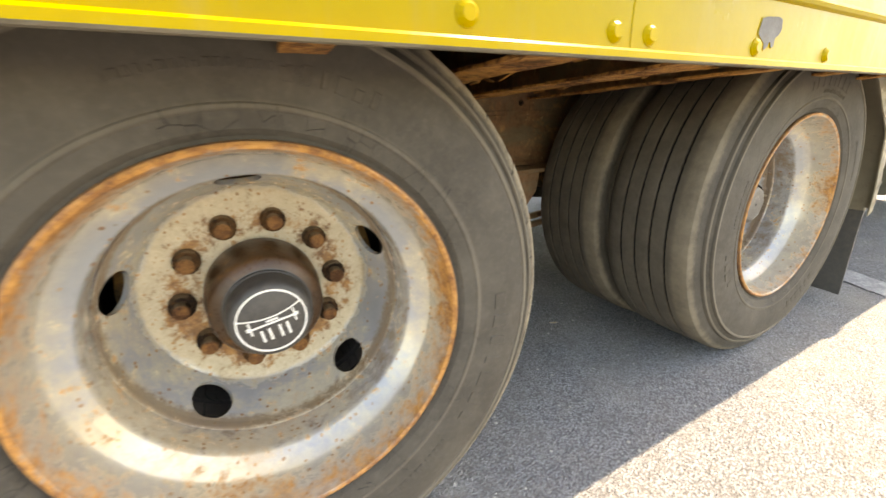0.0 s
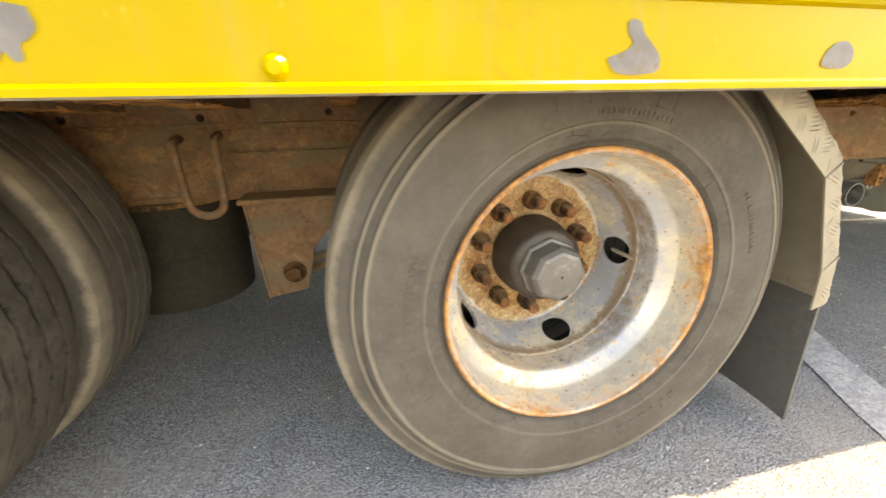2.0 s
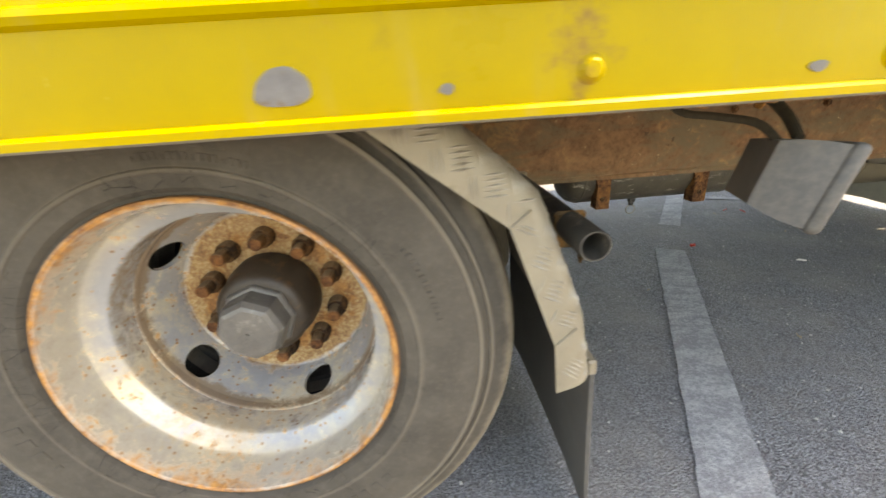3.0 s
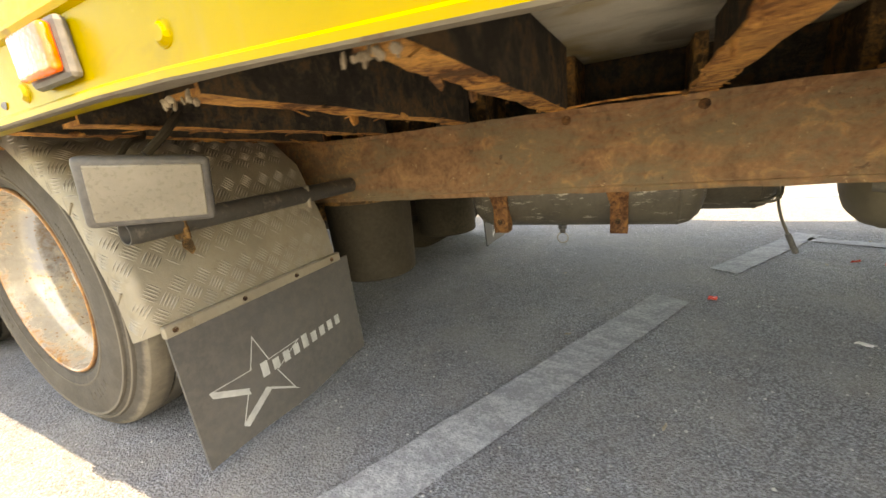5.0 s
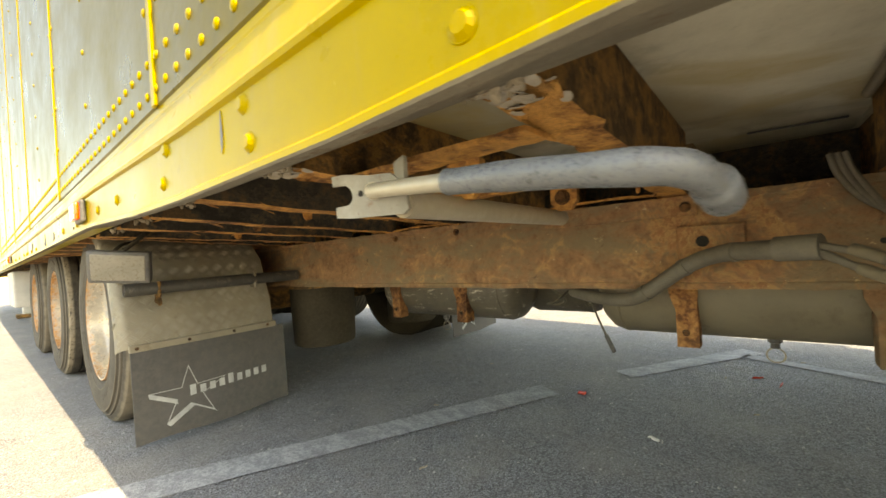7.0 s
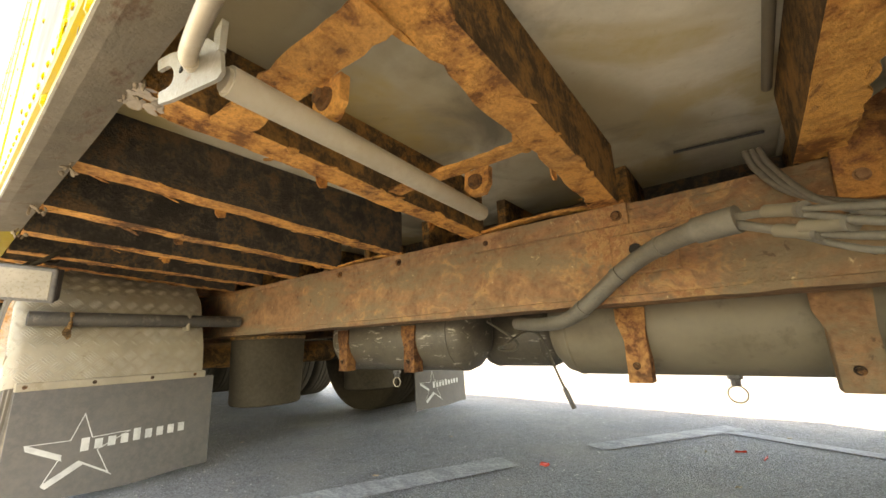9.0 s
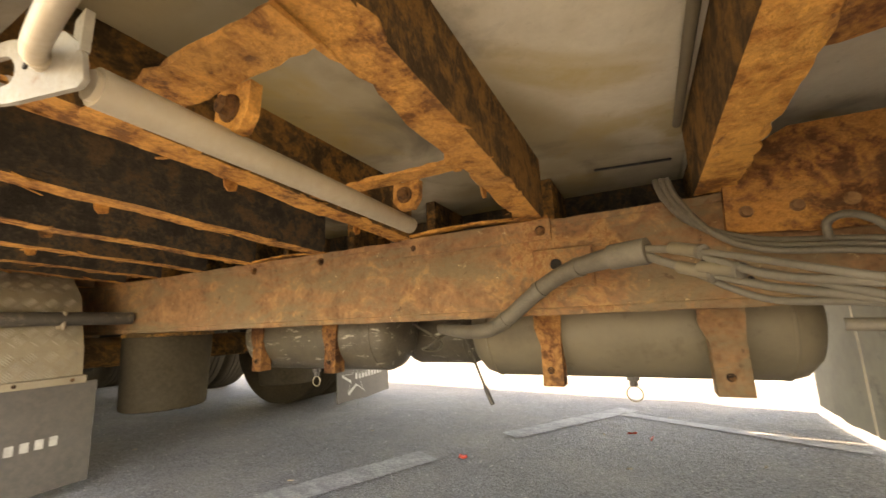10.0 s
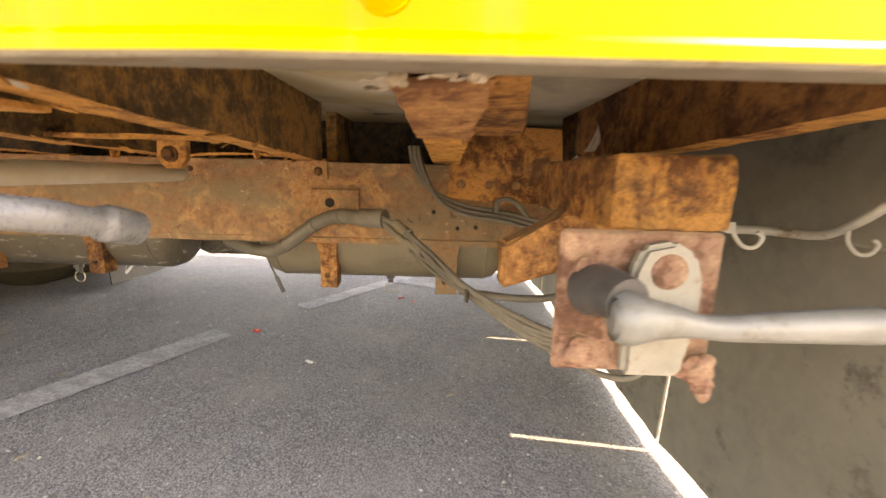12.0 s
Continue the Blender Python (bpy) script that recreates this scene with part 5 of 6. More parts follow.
tank("air_tank", 0.775, 1.455, 0.895, 0.447, 0.124, "peel", "black air tank with peeling pale paint")
tank("air_tank", 1.34, 1.66, 1.10, 0.43, 0.105, "peel", "dark small air tank")
tank("air_tank", 1.72, 2.46, 0.85, 0.452, 0.128, "tank", "dusty grey air tank")
for x in (0.897, 1.238):
    hang_strap(x, 0.764, 0.325, mat="webred")
hang_strap(1.945, 0.712, mat="armrust")
hang_strap(2.275, 0.690, 0.314, w=0.078, mat="rust")
ring_plug(2.106, 0.83, 0.332)
ring_plug(1.068, 0.885, 0.322)

# ---- stowed bar and its lugs ----
for y, w in ((-0.036, 0.044), (0.250, 0.030)):
    bm = bmesh.new()
    r2 = random.Random(int(y * 100) + 9)
    prism(bm, [(y - w / 2, 0.680), (y + w / 2, 0.680), (y + w / 2, 0.686), (y - w / 2, 0.686)], 0, 1.680, 1.950, 18, lambda i, j, p: [p[0], p[1] + r2.uniform(-0.0025, 0.0025), p[2] + r2.uniform(-0.001, 0.001)])
    br = part("bar_carrier", bm, M["hot"], trailer, "flat rusted carrier strip between crossbeams")
    bm = bmesh.new()
    prism(bm, [(1.828, 0.680), (1.872, 0.680), (1.870, 0.652), (1.860, 0.638), (1.838, 0.638), (1.826, 0.652)], 1, y + w / 2, y + w / 2 + 0.012)
    lg = part("lug", bm, M["hot"], br, "rusted lug with bolt")
    share("bolt", SMALL, lg, Matrix.Translation((1.847, y + w / 2, 0.660)) @ Matrix.Rotation(radians(90), 4, 'X') @ Matrix.Scale(1.6, 4))

bar = empty("stowed_bar", (1.84, 0.1, 0.635), label="dusty steel bar with forked end and blue-grey handle", category="tool bar")


def bpart(name, bm, mat, label=""):
    return part(name, bm, M[mat], bar, label, True, bar.matrix_basis.inverted())


bar.matrix_basis = Matrix.Translation((1.84, 0.1, 0.635))
bm = bmesh.new()
tube(bm, [(1.846, -0.108, 0.6295), (1.817, 0.330, 0.6305)], 0.0135, 20, True, 0)
bmesh.ops.bevel(bm, geom=[e for e in bm.edges if len(e.link_faces) == 2 and any(len(f.verts) > 8 for f in e.link_faces)], offset=0.003, segments=2, affect='EDGES')
bpart("tube", bm, "galv")
# fork: a plate with a round notch, a folded end tab and two short cheeks on the tube
bm = bmesh.new()
out = [(1.7835, 0.632), (1.7825, 0.6220), (1.800, 0.6200), (1.858, 0.6185), (1.8635, 0.6225), (1.8630, 0.644), (1.850, 0.655), (1.826, 0.6565), (1.800, 0.6610), (1.7845, 0.6610), (1.7840, 0.6515)]
for i in range(11):
    a = radians(90 - 180 * i / 10)
    out.append((1.7960 + 0.0095 * math.cos(a), 0.6418 + 0.0095 * math.sin(a)))
prism(bm, out, 1, -0.1350, -0.1318, 1, lambda i, j, p: [p[0], p[1] + 0.20 * (p[0] - 1.784) - 0.14 * (p[2] - 0.642), p[2]])
prism(bm, [(1.852, 0.640), (1.864, 0.640), (1.864, 0.668), (1.852, 0.664)], 1, -0.1200, -0.1150)
bpart("fork_plate", bm, "castw", "pale galvanised fork plate")
# Hole shown by a black disc on the plate; its dark is painted.
bpart("fork_hole", lathe(bmesh.new(), [(0.0001, -0.0003), (0.0030, -0.0003), (0.0030, 0.001), (0.0001, 0.001)], 12, m=Matrix.Translation((1.8150, -0.1290, 0.6415))), "void")
bm = bmesh.new()
tube(bm, [(1.829, -0.124, 0.6415), (1.837, -0.1315, 0.6405), (1.880, -0.1400, 0.6360), (1.945, -0.150, 0.629)], 0.0066, 14)
tube(bm, [(1.8275, -0.1235, 0.6420), (1.8335, -0.1290, 0.6412)], 0.0080, 14, True, 0)
bpart("rod", bm, "galv")
bm = bmesh.new()
tube(bm, [(1.932, -0.1485, 0.6305), (1.940, -0.1495, 0.6295), (1.985, -0.1555, 0.6245), (2.035, -0.1605, 0.6180), (2.060, -0.1590, 0.6150), (2.073, -0.1500, 0.6125), (2.079, -0.1360, 0.6085), (2.082, -0.1200, 0.6045), (2.083, -0.1080, 0.6010)], lambda s: (0.0070 + 0.0022 * min(1, s * 14)) * (1.0 - 0.10 * max(0.0, 1 - abs(s - 0.70) * 9)) + 0.0003 * math.sin(s * 31) + (0.0016 if s > 0.80 else 0.0), 18)
bpart("grip", bm, "grip", "worn blue-grey hand grip")

# ---- rear end: lock plate, lever and arm ----
bm = bmesh.new()
prism(bm, [(2.352, 0.488), (2.352, 0.549), (2.400, 0.572), (2.460, 0.612), (2.530, 0.640), (2.640, 0.650), (2.640, 0.572), (2.540, 0.543)], 1, 0.168, 0.215)
bmesh.ops.bevel(bm, geom=list(bm.edges), offset=0.005, segments=2, affect='EDGES')
bmesh.ops.subdivide_edges(bm, edges=[e for e in bm.edges if e.calc_length() > 0.03], cuts=5, use_grid_fill=True)
bmesh.ops.triangulate(bm, faces=[q for q in bm.faces if len(q.verts) > 4])
for v in bm.verts:
    v.co += Vector(noise.noise_vector(v.co * 30)) * 0.0026 + Vector(noise.noise_vector(v.co * 110)) * 0.0009
part("support_arm", bm, M["armrust"], trailer, "scaling rusted bracket arm", True)
bm = slab((2.420, -0.0402, 0.497), (2.462, 0.070, 0.540), 0.010, seg=2)
bmesh.ops.subdivide_edges(bm, edges=[e for e in bm.edges if e.calc_length() > 0.03], cuts=6, use_grid_fill=True)
for v in bm.verts:
    v.co += Vector(noise.noise_vector(v.co * 40)) * 0.0030
part("lock_housing", bm, M["castw"], trailer, "dusty pale grey lock housing", True)
pl = part("lock_plate", slab((2.366, -0.049, 0.484), (2.492, -0.0405, 0.600), 0.003), M["redrust"], trailer, "reddish rusted steel plate")
LOCKB = bolt_mesh(0.009, 0.006, 10, 1.2)
LOCKB.materials.append(M["redrust"])
for x, z in ((2.385, 0.572), (2.385, 0.507), (2.478, 0.494)):
    share("bolt", LOCKB, pl, Matrix.Translation((x, -0.049, z)) @ Matrix.Rotation(radians(90), 4, 'X'))
bm = bmesh.new()
out = [(2.417, 0.487), (2.463, 0.487), (2.468, 0.530), (2.472, 0.560), (2.464, 0.585), (2.446, 0.595), (2.424, 0.590), (2.416, 0.570)]
prism(bm, out, 1, -0.064, -0.0495)
bmesh.ops.bevel(bm, geom=list(bm.edges), offset=0.004, segments=2, affect='EDGES')
cast = part("lock_casting", bm, M["castw"], pl, "worn white-painted cast lock", True)
part("lock_hole", lathe(bmesh.new(), [(0.0001, -0.0652), (0.011, -0.0652), (0.013, -0.0648), (0.0145, -0.0632), (0.0145, -0.0600), (0.0001, -0.0600)], 24), M["redrust"], pl, smooth=True, m=Matrix.Translation((2.443, 0, 0.572)))
bm = bmesh.new()
tube(bm, [(2.392, -0.049, 0.553), (2.396, -0.066, 0.557), (2.402, -0.090, 0.556)], lambda s: 0.021 - 0.004 * s, 16, True, 5)
part("lever_boss", bm, M["cap"], pl, "dark worn pivot boss", True)
bm = bmesh.new()
tube(bm, [(2.390, -0.093, 0.546), (2.405, -0.094, 0.546), (2.430, -0.094, 0.545), (2.460, -0.093, 0.541), (2.50, -0.092, 0.542), (2.55, -0.091, 0.544), (2.577, -0.090, 0.545)], lambda s: 0.0145 + 0.004 * math.sin(min(1, s / 0.25) * math.pi) if s < 0.25 else (0.0145 - 0.0062 * min(1, (s - 0.25) / 0.2) if s < 0.45 else 0.0083 + 0.0048 * min(1, (s - 0.45) / 0.45)), 18)
bmesh.ops.bevel(bm, geom=[e for e in bm.edges if any(len(f.verts) > 8 for f in e.link_faces)], offset=0.004, segments=2, affect='EDGES')
part("lever", bm, M["lever"], pl, "worn pale steel lever handle", True)
bm = slab((2.436, 0.035, 0.590), (2.556, 0.34, 0.664), 0.006, seg=2)
bmesh.ops.subdivide_edges(bm, edges=[e for e in bm.edges if e.calc_length() > 0.05], cuts=14, use_grid_fill=True)
for v in bm.verts:
    v.co += Vector(noise.noise_vector(v.co * 34)) * 0.0028 + Vector(noise.noise_vector(v.co * 110)) * 0.001
part("upper_box", bm, M["scab"], trailer, "orange rusted box beam with scabbed face", True)
bm = bmesh.new()
prism(bm, [(2.277, 0.590), (2.40, 0.580), (2.515, 0.580), (2.532, 0.625), (2.520, 0.742), (2.375, 0.746), (2.283, 0.700)], 1, 0.528, 0.540)
DOME = bolt_mesh(0.0065, 0.005, 10, 1.2)
DOME.materials.append(M["rust"])
for y, z, ly, lz, tilt in ((0.437, 0.716, 0.034, 0.015, -38), (0.545, 0.680, 0.030, 0.010, -15)):
    fl = bmesh.new()
    prism(fl, blob(rng, 0, 0, ly, lz, 11, 0.3), 0, -0.0012, 0.0012, 1)
    for v in fl.verts:
        v.co.x -= 0.010 * (v.co.y / ly) ** 2 - 0.004
    part("peeling_scale", fl, M["sealant"], trailer, "curled pale scale peeling off the web", m=Matrix.Translation((2.5605, y, z)) @ Matrix.Rotation(radians(tilt), 4, 'X'))
gp = part("gusset_plate", bm, M["scab"], trailer, "rusted gusset plate bolted to the beam")
for x in (2.306, 2.368, 2.428):
    share("bolt", DOME, gp, Matrix.Translation((x, 0.528, 0.620)) @ Matrix.Rotation(radians(90), 4, 'X') @ Matrix.Scale(1.25, 4))

# rear crossmember and hanging rubber panels
part("rear_crossmember", slab((2.78, -0.148, 0.565), (2.85, far_side(-0.148), 0.789), 0.004), M["panel"], trailer, "dark rear crossmember")
cuts = [-0.14, 0.487, 1.09, 1.70, 2.20]
for i, (a, b) in enumerate(zip(cuts, cuts[1:])):
    bm = bmesh.new()
    r3 = random.Random(i)
    prism(bm, [(2.800, 0.030), (2.806, 0.030), (2.812, 0.30), (2.812, 0.566), (2.806, 0.566), (2.806, 0.30)], 1, a + 0.006, b - 0.006, 10, lambda i, j, p: [p[0] + 0.008 * math.sin(p[1] * 9) * (1 - p[2] / 0.57), p[1], p[2] + (r3.uniform(-0.006, 0.006) if j < 2 else 0)])
    part("rear_rubber_panel", bm, M["panel"], trailer, "hanging dark rubber splash panel")

# ---- beam details ----
bm = bmesh.new()
prism(bm, [(-0.672, 0.492), (-0.630, 0.592), (0.05, 0.592), (0.05, 0.492)], 1, BY - 0.010, BY + 0.001)
part("beam_rib", bm, M["rust"], trailer, "welded rib plate on the beam")
part("upper_beam_plate", slab((-1.95, BY + 0.004, 0.6625), (0.42, BY + 0.012, 0.7895), 0.001), M["rust"], trailer, "rust-brown plate between beam and floor")
for x, z in ((-0.98, 0.678), (-0.694, 0.676), (-0.393, 0.684), (-0.12, 0.684)):
    share("bolt", SMALL, trailer, Matrix.Translation((x, BY + 0.004, z)) @ Matrix.Rotation(radians(90), 4, 'X') @ Matrix.Scale(1.2, 4))
dbl = part("beam_doubler", slab((1.655, BY - 0.006, 0.622), (2.003, BY + 0.002, 0.664), 0.002), M["rust"], trailer)
bm = bmesh.new()
rw = random.Random(31)
prism(bm, [(BY - 0.012, 0.662), (BY - 0.012, 0.667), (BY + 0.02, 0.668), (BY + 0.02, 0.664)], 0, 1.65, 2.0, 24, lambda i, j, p: [p[0], p[1] + (rw.uniform(-0.004, 0.002) if j < 2 else 0), p[2] + 0.010 * math.sin(math.pi * i / 24) + rw.uniform(-0.001, 0.001)])
part("packing_strip", bm, M["hot"], trailer, "buckled orange packing strip on the beam")
bm = bmesh.new()
prism(bm, [(BY - 0.010, 0.660), (BY - 0.010, 0.664), (BY + 0.02, 0.666), (BY + 0.02, 0.662)], 0, 1.11, 1.42, 24, lambda i, j, p: [p[0], p[1] + (rw.uniform(-0.004, 0.002) if j < 2 else 0), p[2] + 0.007 * math.sin(math.pi * i / 24) + rw.uniform(-0.001, 0.001)])
part("packing_strip", bm, M["hot"], trailer)
for x in (1.690, 1.982, 1.40, 1.14):
    share("bolt", SMALL, dbl, Matrix.Translation((x, BY - 0.006 if x > 1.7 else BY, 0.640)) @ Matrix.Rotation(radians(90), 4, 'X') @ Matrix.Scale(1.3, 4))
pad = part("beam_pad", slab((1.963, BY - 0.008, 0.525), (2.075, BY + 0.002, 0.602), 0.003), M["rust"], trailer, "welded pad with a round hole")
# Holes are uncut black discs: the dark inside them is only colour.
HOLE = bmesh.new()
bmesh.ops.create_cone(HOLE, cap_ends=True, segments=20, radius1=1, radius2=1, depth=1)
hm = bpy.data.meshes.new("hole")
HOLE.to_mesh(hm)
HOLE.free()
hm.materials.append(M["void"])
for x, z, r, y in ((2.007, 0.57, 0.011, BY - 0.0075), (2.246, 0.554, 0.005, BY + 0.002), (2.302, 0.517, 0.005, BY + 0.002), (2.345, 0.52, 0.005, BY + 0.002)):
    share("drilled_hole", hm, pad, Matrix.Translation((x, y, z)) @ Matrix.Rotation(radians(90), 4, 'X') @ Matrix.Diagonal((r, r, 0.003, 1)))


def cable(pts, r, name="cable", mat="cable", label="dusty cable", seg=10):
    bm = bmesh.new()
    tube(bm, pts, r, seg)
    return tagged(part(name, bm, M[mat], trailer, label, True))


cable([(1.70, 0.66, 0.455), (1.79, 0.60, 0.447), (1.862, 0.555, 0.452), (1.910, 0.535, 0.474), (1.985, 0.515, 0.526), (2.045, 0.470, 0.548), (2.108, 0.405, 0.553), (2.155, 0.385, 0.555)], 0.0150, "conduit", label="dusty ribbed conduit", seg=14)
cable([(2.112, 0.403, 0.5535), (2.160, 0.383, 0.555)], 0.0185, "conduit_end", label="conduit end fitting", seg=14)
for p, d in (((1.900, 0.5385, 0.468), (0.05, -0.02, 0.03)), ((1.978, 0.517, 0.522), (0.07, -0.03, 0.035)), ((2.06, 0.455, 0.550), (0.06, -0.06, 0.004))):
    d = Vector(d).normalized() * 0.006
    cable([Vector(p) - d, Vector(p) + d], 0.0165, "tape_band", "cable", "dark tape round the conduit", 14)
ends = [(2.50, 0.04, 0.452), (2.53, 0.07, 0.470), (2.50, 0.09, 0.436), (2.47, 0.10, 0.460), (2.49, 0.06, 0.420)]
couplers = {0: 0.0, 2: 0.45, 3: 0.12}
for i, e in enumerate(ends):
    s = i * 0.0075
    w = 0.006 * math.sin(i * 2.1)
    way = [(2.150, 0.386, 0.561 - s * 0.4), (2.198, 0.335 + s * 0.3, 0.545 - s + w), (2.255, 0.255 + s, 0.516 - s - w), (2.310, 0.172 + s * 0.6, 0.486 - 0.6 * s + w * 0.5), (2.40, 0.105 + s * 0.4, 0.457 - s * 0.9), e, (2.56, 0.15, 0.47), (2.60, 0.3, 0.5)]
    cable(way, 0.0037 + 0.0007 * (i % 2))
    if i in couplers:
        a, b = Vector(way[1]), Vector(way[2])
        p, d = a.lerp(b, couplers[i]), (b - a).normalized()
        cable([p - d * 0.022, p + d * 0.022], 0.0078, "cable_coupler", "tank", "pale grey cable coupler", 12)
        cable([p + d * 0.022, p + d * 0.027], 0.0090, "coupler_nut", "cable", "dark coupler nut", 12)
part("cable_tie", slab((2.305, 0.168, 0.465), (2.310, 0.186, 0.486), 0.002), M["bellow"], trailer, "dark tie holding the cables")
for i in range(3):
    s = i * 0.009
    cable([(2.19 + s, 0.545, 0.70), (2.20 + s, 0.535, 0.66), (2.235 + s, 0.525 - s, 0.61 - s), (2.31, 0.52 - s, 0.575 - s), (2.40, 0.51 - s, 0.562 - s), (2.50, 0.47, 0.545 - s), (2.62, 0.45, 0.54)], 0.0050)
cable([(2.385, 0.50, 0.562), (2.385, 0.495, 0.585), (2.405, 0.49, 0.592), (2.43, 0.49, 0.580), (2.45, 0.49, 0.555)], 0.0055)
cable([(2.30, 0.26, 0.455), (2.398, 0.235, 0.453), (2.467, 0.235, 0.463), (2.511, 0.235, 0.497), (2.55, 0.235, 0.536), (2.573, 0.235, 0.57)], 0.0058)
# hanging cable end with its loop
cable([(1.56, 0.75, 0.47), (1.60, 0.84, 0.412), (1.570, 0.87, 0.385), (1.545, 0.83, 0.392), (1.589, 0.796, 0.405), (1.615, 0.88, 0.440), (1.626, 0.949, 0.426), (1.636, 0.985, 0.37), (1.652, 0.996, 0.312), (1.672, 0.997, 0.262)], 0.0038, "hanging_cable", label="loose cable hanging below the frame")
cable([(1.670, 0.997, 0.267), (1.6935, 0.998, 0.210)], 0.0075, "cable_plug", "black", "black plug on the loose cable")
# conduit on the floor beside the bearer
cable([(2.222, -0.12, 0.776), (2.226, 0.2, 0.776), (2.231, 0.50, 0.776)], 0.0070, "floor_conduit", "tank")
# cord with hooks along the rear crossmember
cord = cable([(2.56, 0.045, 0.594), (2.62, 0.13, 0.583), (2.70, 0.17, 0.577), (2.72, 0.117, 0.580), (2.72, 0.075, 0.602), (2.725, 0.02, 0.65), (2.73, -0.06, 0.70)], 0.0058, "cord", "dustybar", "dusty pale cord with hooks", 10)
for x, y, z in ((2.575, 0.06, 0.582), (2.71, 0.075, 0.575)):
    bm = bmesh.new()
    tube(bm, [(x, y, z + 0.016), (x + 0.002, y, z + 0.004), (x + 0.010, y - 0.004, z - 0.008), (x + 0.020, y - 0.008, z - 0.008), (x + 0.024, y - 0.01, z + 0.002), (x + 0.018, y - 0.01, z + 0.008)], 0.0022, 8)
    part("hook", bm, M["dustybar"], cord, "bent wire hook", True)
# dark scale still clinging to the outer part of the rear bearer
bm = bmesh.new()
rs = random.Random(12)
prism(bm, [(2.243, 0.6905), (2.301, 0.6905), (2.301, 0.6875), (2.243, 0.6875)], 1, -0.120, 0.094, 14, lambda i, j, p: [p[0] + rs.uniform(-0.002, 0.002), p[1] + (rs.uniform(-0.006, 0.006) if i == 14 else 0.0), p[2] - 0.0454 * (p[1] + 0.128) + rs.uniform(-0.0006, 0.0006)])
part("rust_scale", bm, M["scalerust"], trailer, "dark red-brown scale clinging to the bearer")
# crumbled sealant where the bearers meet the rail, and peeling scale
def seal_lump(x, w, y0, depth, seed):
    r = random.Random(seed)
    bm = bmesh.new()
    for i in range(22):
        c = Vector((x + r.uniform(-w, w), y0 + depth * r.random() ** 1.6, 0.6905 + r.uniform(-0.002, 0.002)))
        bmesh.ops.create_icosphere(bm, subdivisions=1, radius=1, matrix=Matrix.Translation(c) @ Euler((r.uniform(-0.3, 0.3), r.uniform(-0.3, 0.3), r.uniform(0, 3))).to_matrix().to_4x4() @ Matrix.Diagonal((r.uniform(0.005, 0.012), r.uniform(0.004, 0.009), r.uniform(0.0006, 0.0012), 1)))
    tagged(part("sealant", bm, M["sealant"], trailer, "lumpy pale sealant smeared on the bearer", True), kind="stuff")


seal_lump(2.262, 0.036, -0.128, 0.050, 1)
seal_lump(1.967, 0.030, -0.128, 0.055, 3)
seal_lump(1.66, 0.024, -0.130, 0.030, 4)
bm = bmesh.new()
for x, y, z, sz in ((2.484, -0.052, 0.486, 0.013), (2.490, -0.050, 0.474, 0.010), (2.494, -0.048, 0.463, 0.007), (2.468, -0.053, 0.489, 0.008), (2.487, -0.055, 0.497, 0.008), (2.382, -0.052, 0.500, 0.009), (2.375, -0.051, 0.512, 0.006)):
    bmesh.ops.create_icosphere(bm, subdivisions=2, radius=sz, matrix=Matrix.Translation((x, y, z)) @ Matrix.Diagonal((1, 0.5, 0.85, 1)))
for v in bm.verts:
    v.co += Vector(noise.noise_vector(v.co * 90)) * 0.003
tagged(part("rust_scab", bm, M["redrust"], pl, "lumps of swollen rust"), kind="stuff")
bm = bmesh.new()
rp = random.Random(8)
prism(bm, [(2.296, -0.126), (2.318, -0.126), (2.376, 0.185), (2.366, 0.205), (2.325, 0.215), (2.296, 0.212)], 2, 0.704, 0.709, 1, lambda i, j, p: [p[0] + rp.uniform(-0.003, 0.003), p[1], p[2] - 0.03 * (p[1] + 0.126)])
part("bearer_packing", bm, M["scab"], trailer, "rusted packing plate beside the bearer")
bm = bmesh.new()
bmesh.ops.create_grid(bm, x_segments=8, y_segments=2, size=1, matrix=Matrix.Translation((2.16, 0.68, 0.786)) @ Matrix.Rotation(radians(8), 4, 'Z') @ Matrix.Diagonal((0.075, 0.004, 1, 1)))
bmesh.ops.solidify(bm, geom=bm.faces[:], thickness=0.003)
part("dark_splinter", bm, M["cap"], trailer, "dark lifted splinter on the floor board")

# ---- bolts, rivets and chips on the side ----
part("rail_joint", slab((-0.8525, -0.1749, 0.7085), (-0.8485, -0.1735, 0.7745), 0.0004), M["yellow"], trailer, "painted joint strip on the rail")
YB = bolt_mesh(0.0102, 0.0048, 12, 1.12)
YB.materials.append(M["yellow"])
for x, z in ((-0.876, 0.722), (-0.822, 0.722), (-0.606, 0.7205), (-0.398, 0.7190), (0.425, 0.729), (0.675, 0.726), (0.95, 0.73), (1.13, 0.728), (1.44, 0.757), (1.69, 0.75), (1.70, 0.708), (1.42, 0.712), (1.988, 0.740), (1.972, 0.712), (2.25, 0.75), (2.25, 0.712), (2.5, 0.75), (2.5, 0.712),
             (-1.05, 0.724), (-1.4, 0.724), (-1.7, 0.724), (-2.0, 0.724), (-2.5, 0.724), (-2.9, 0.724), (-3.3, 0.724)):
    share("rail_bolt", YB, trailer, Matrix.Translation((x, -0.174, z)) @ Matrix.Rotation(radians(90), 4, 'X'))
CH = random.Random(17)


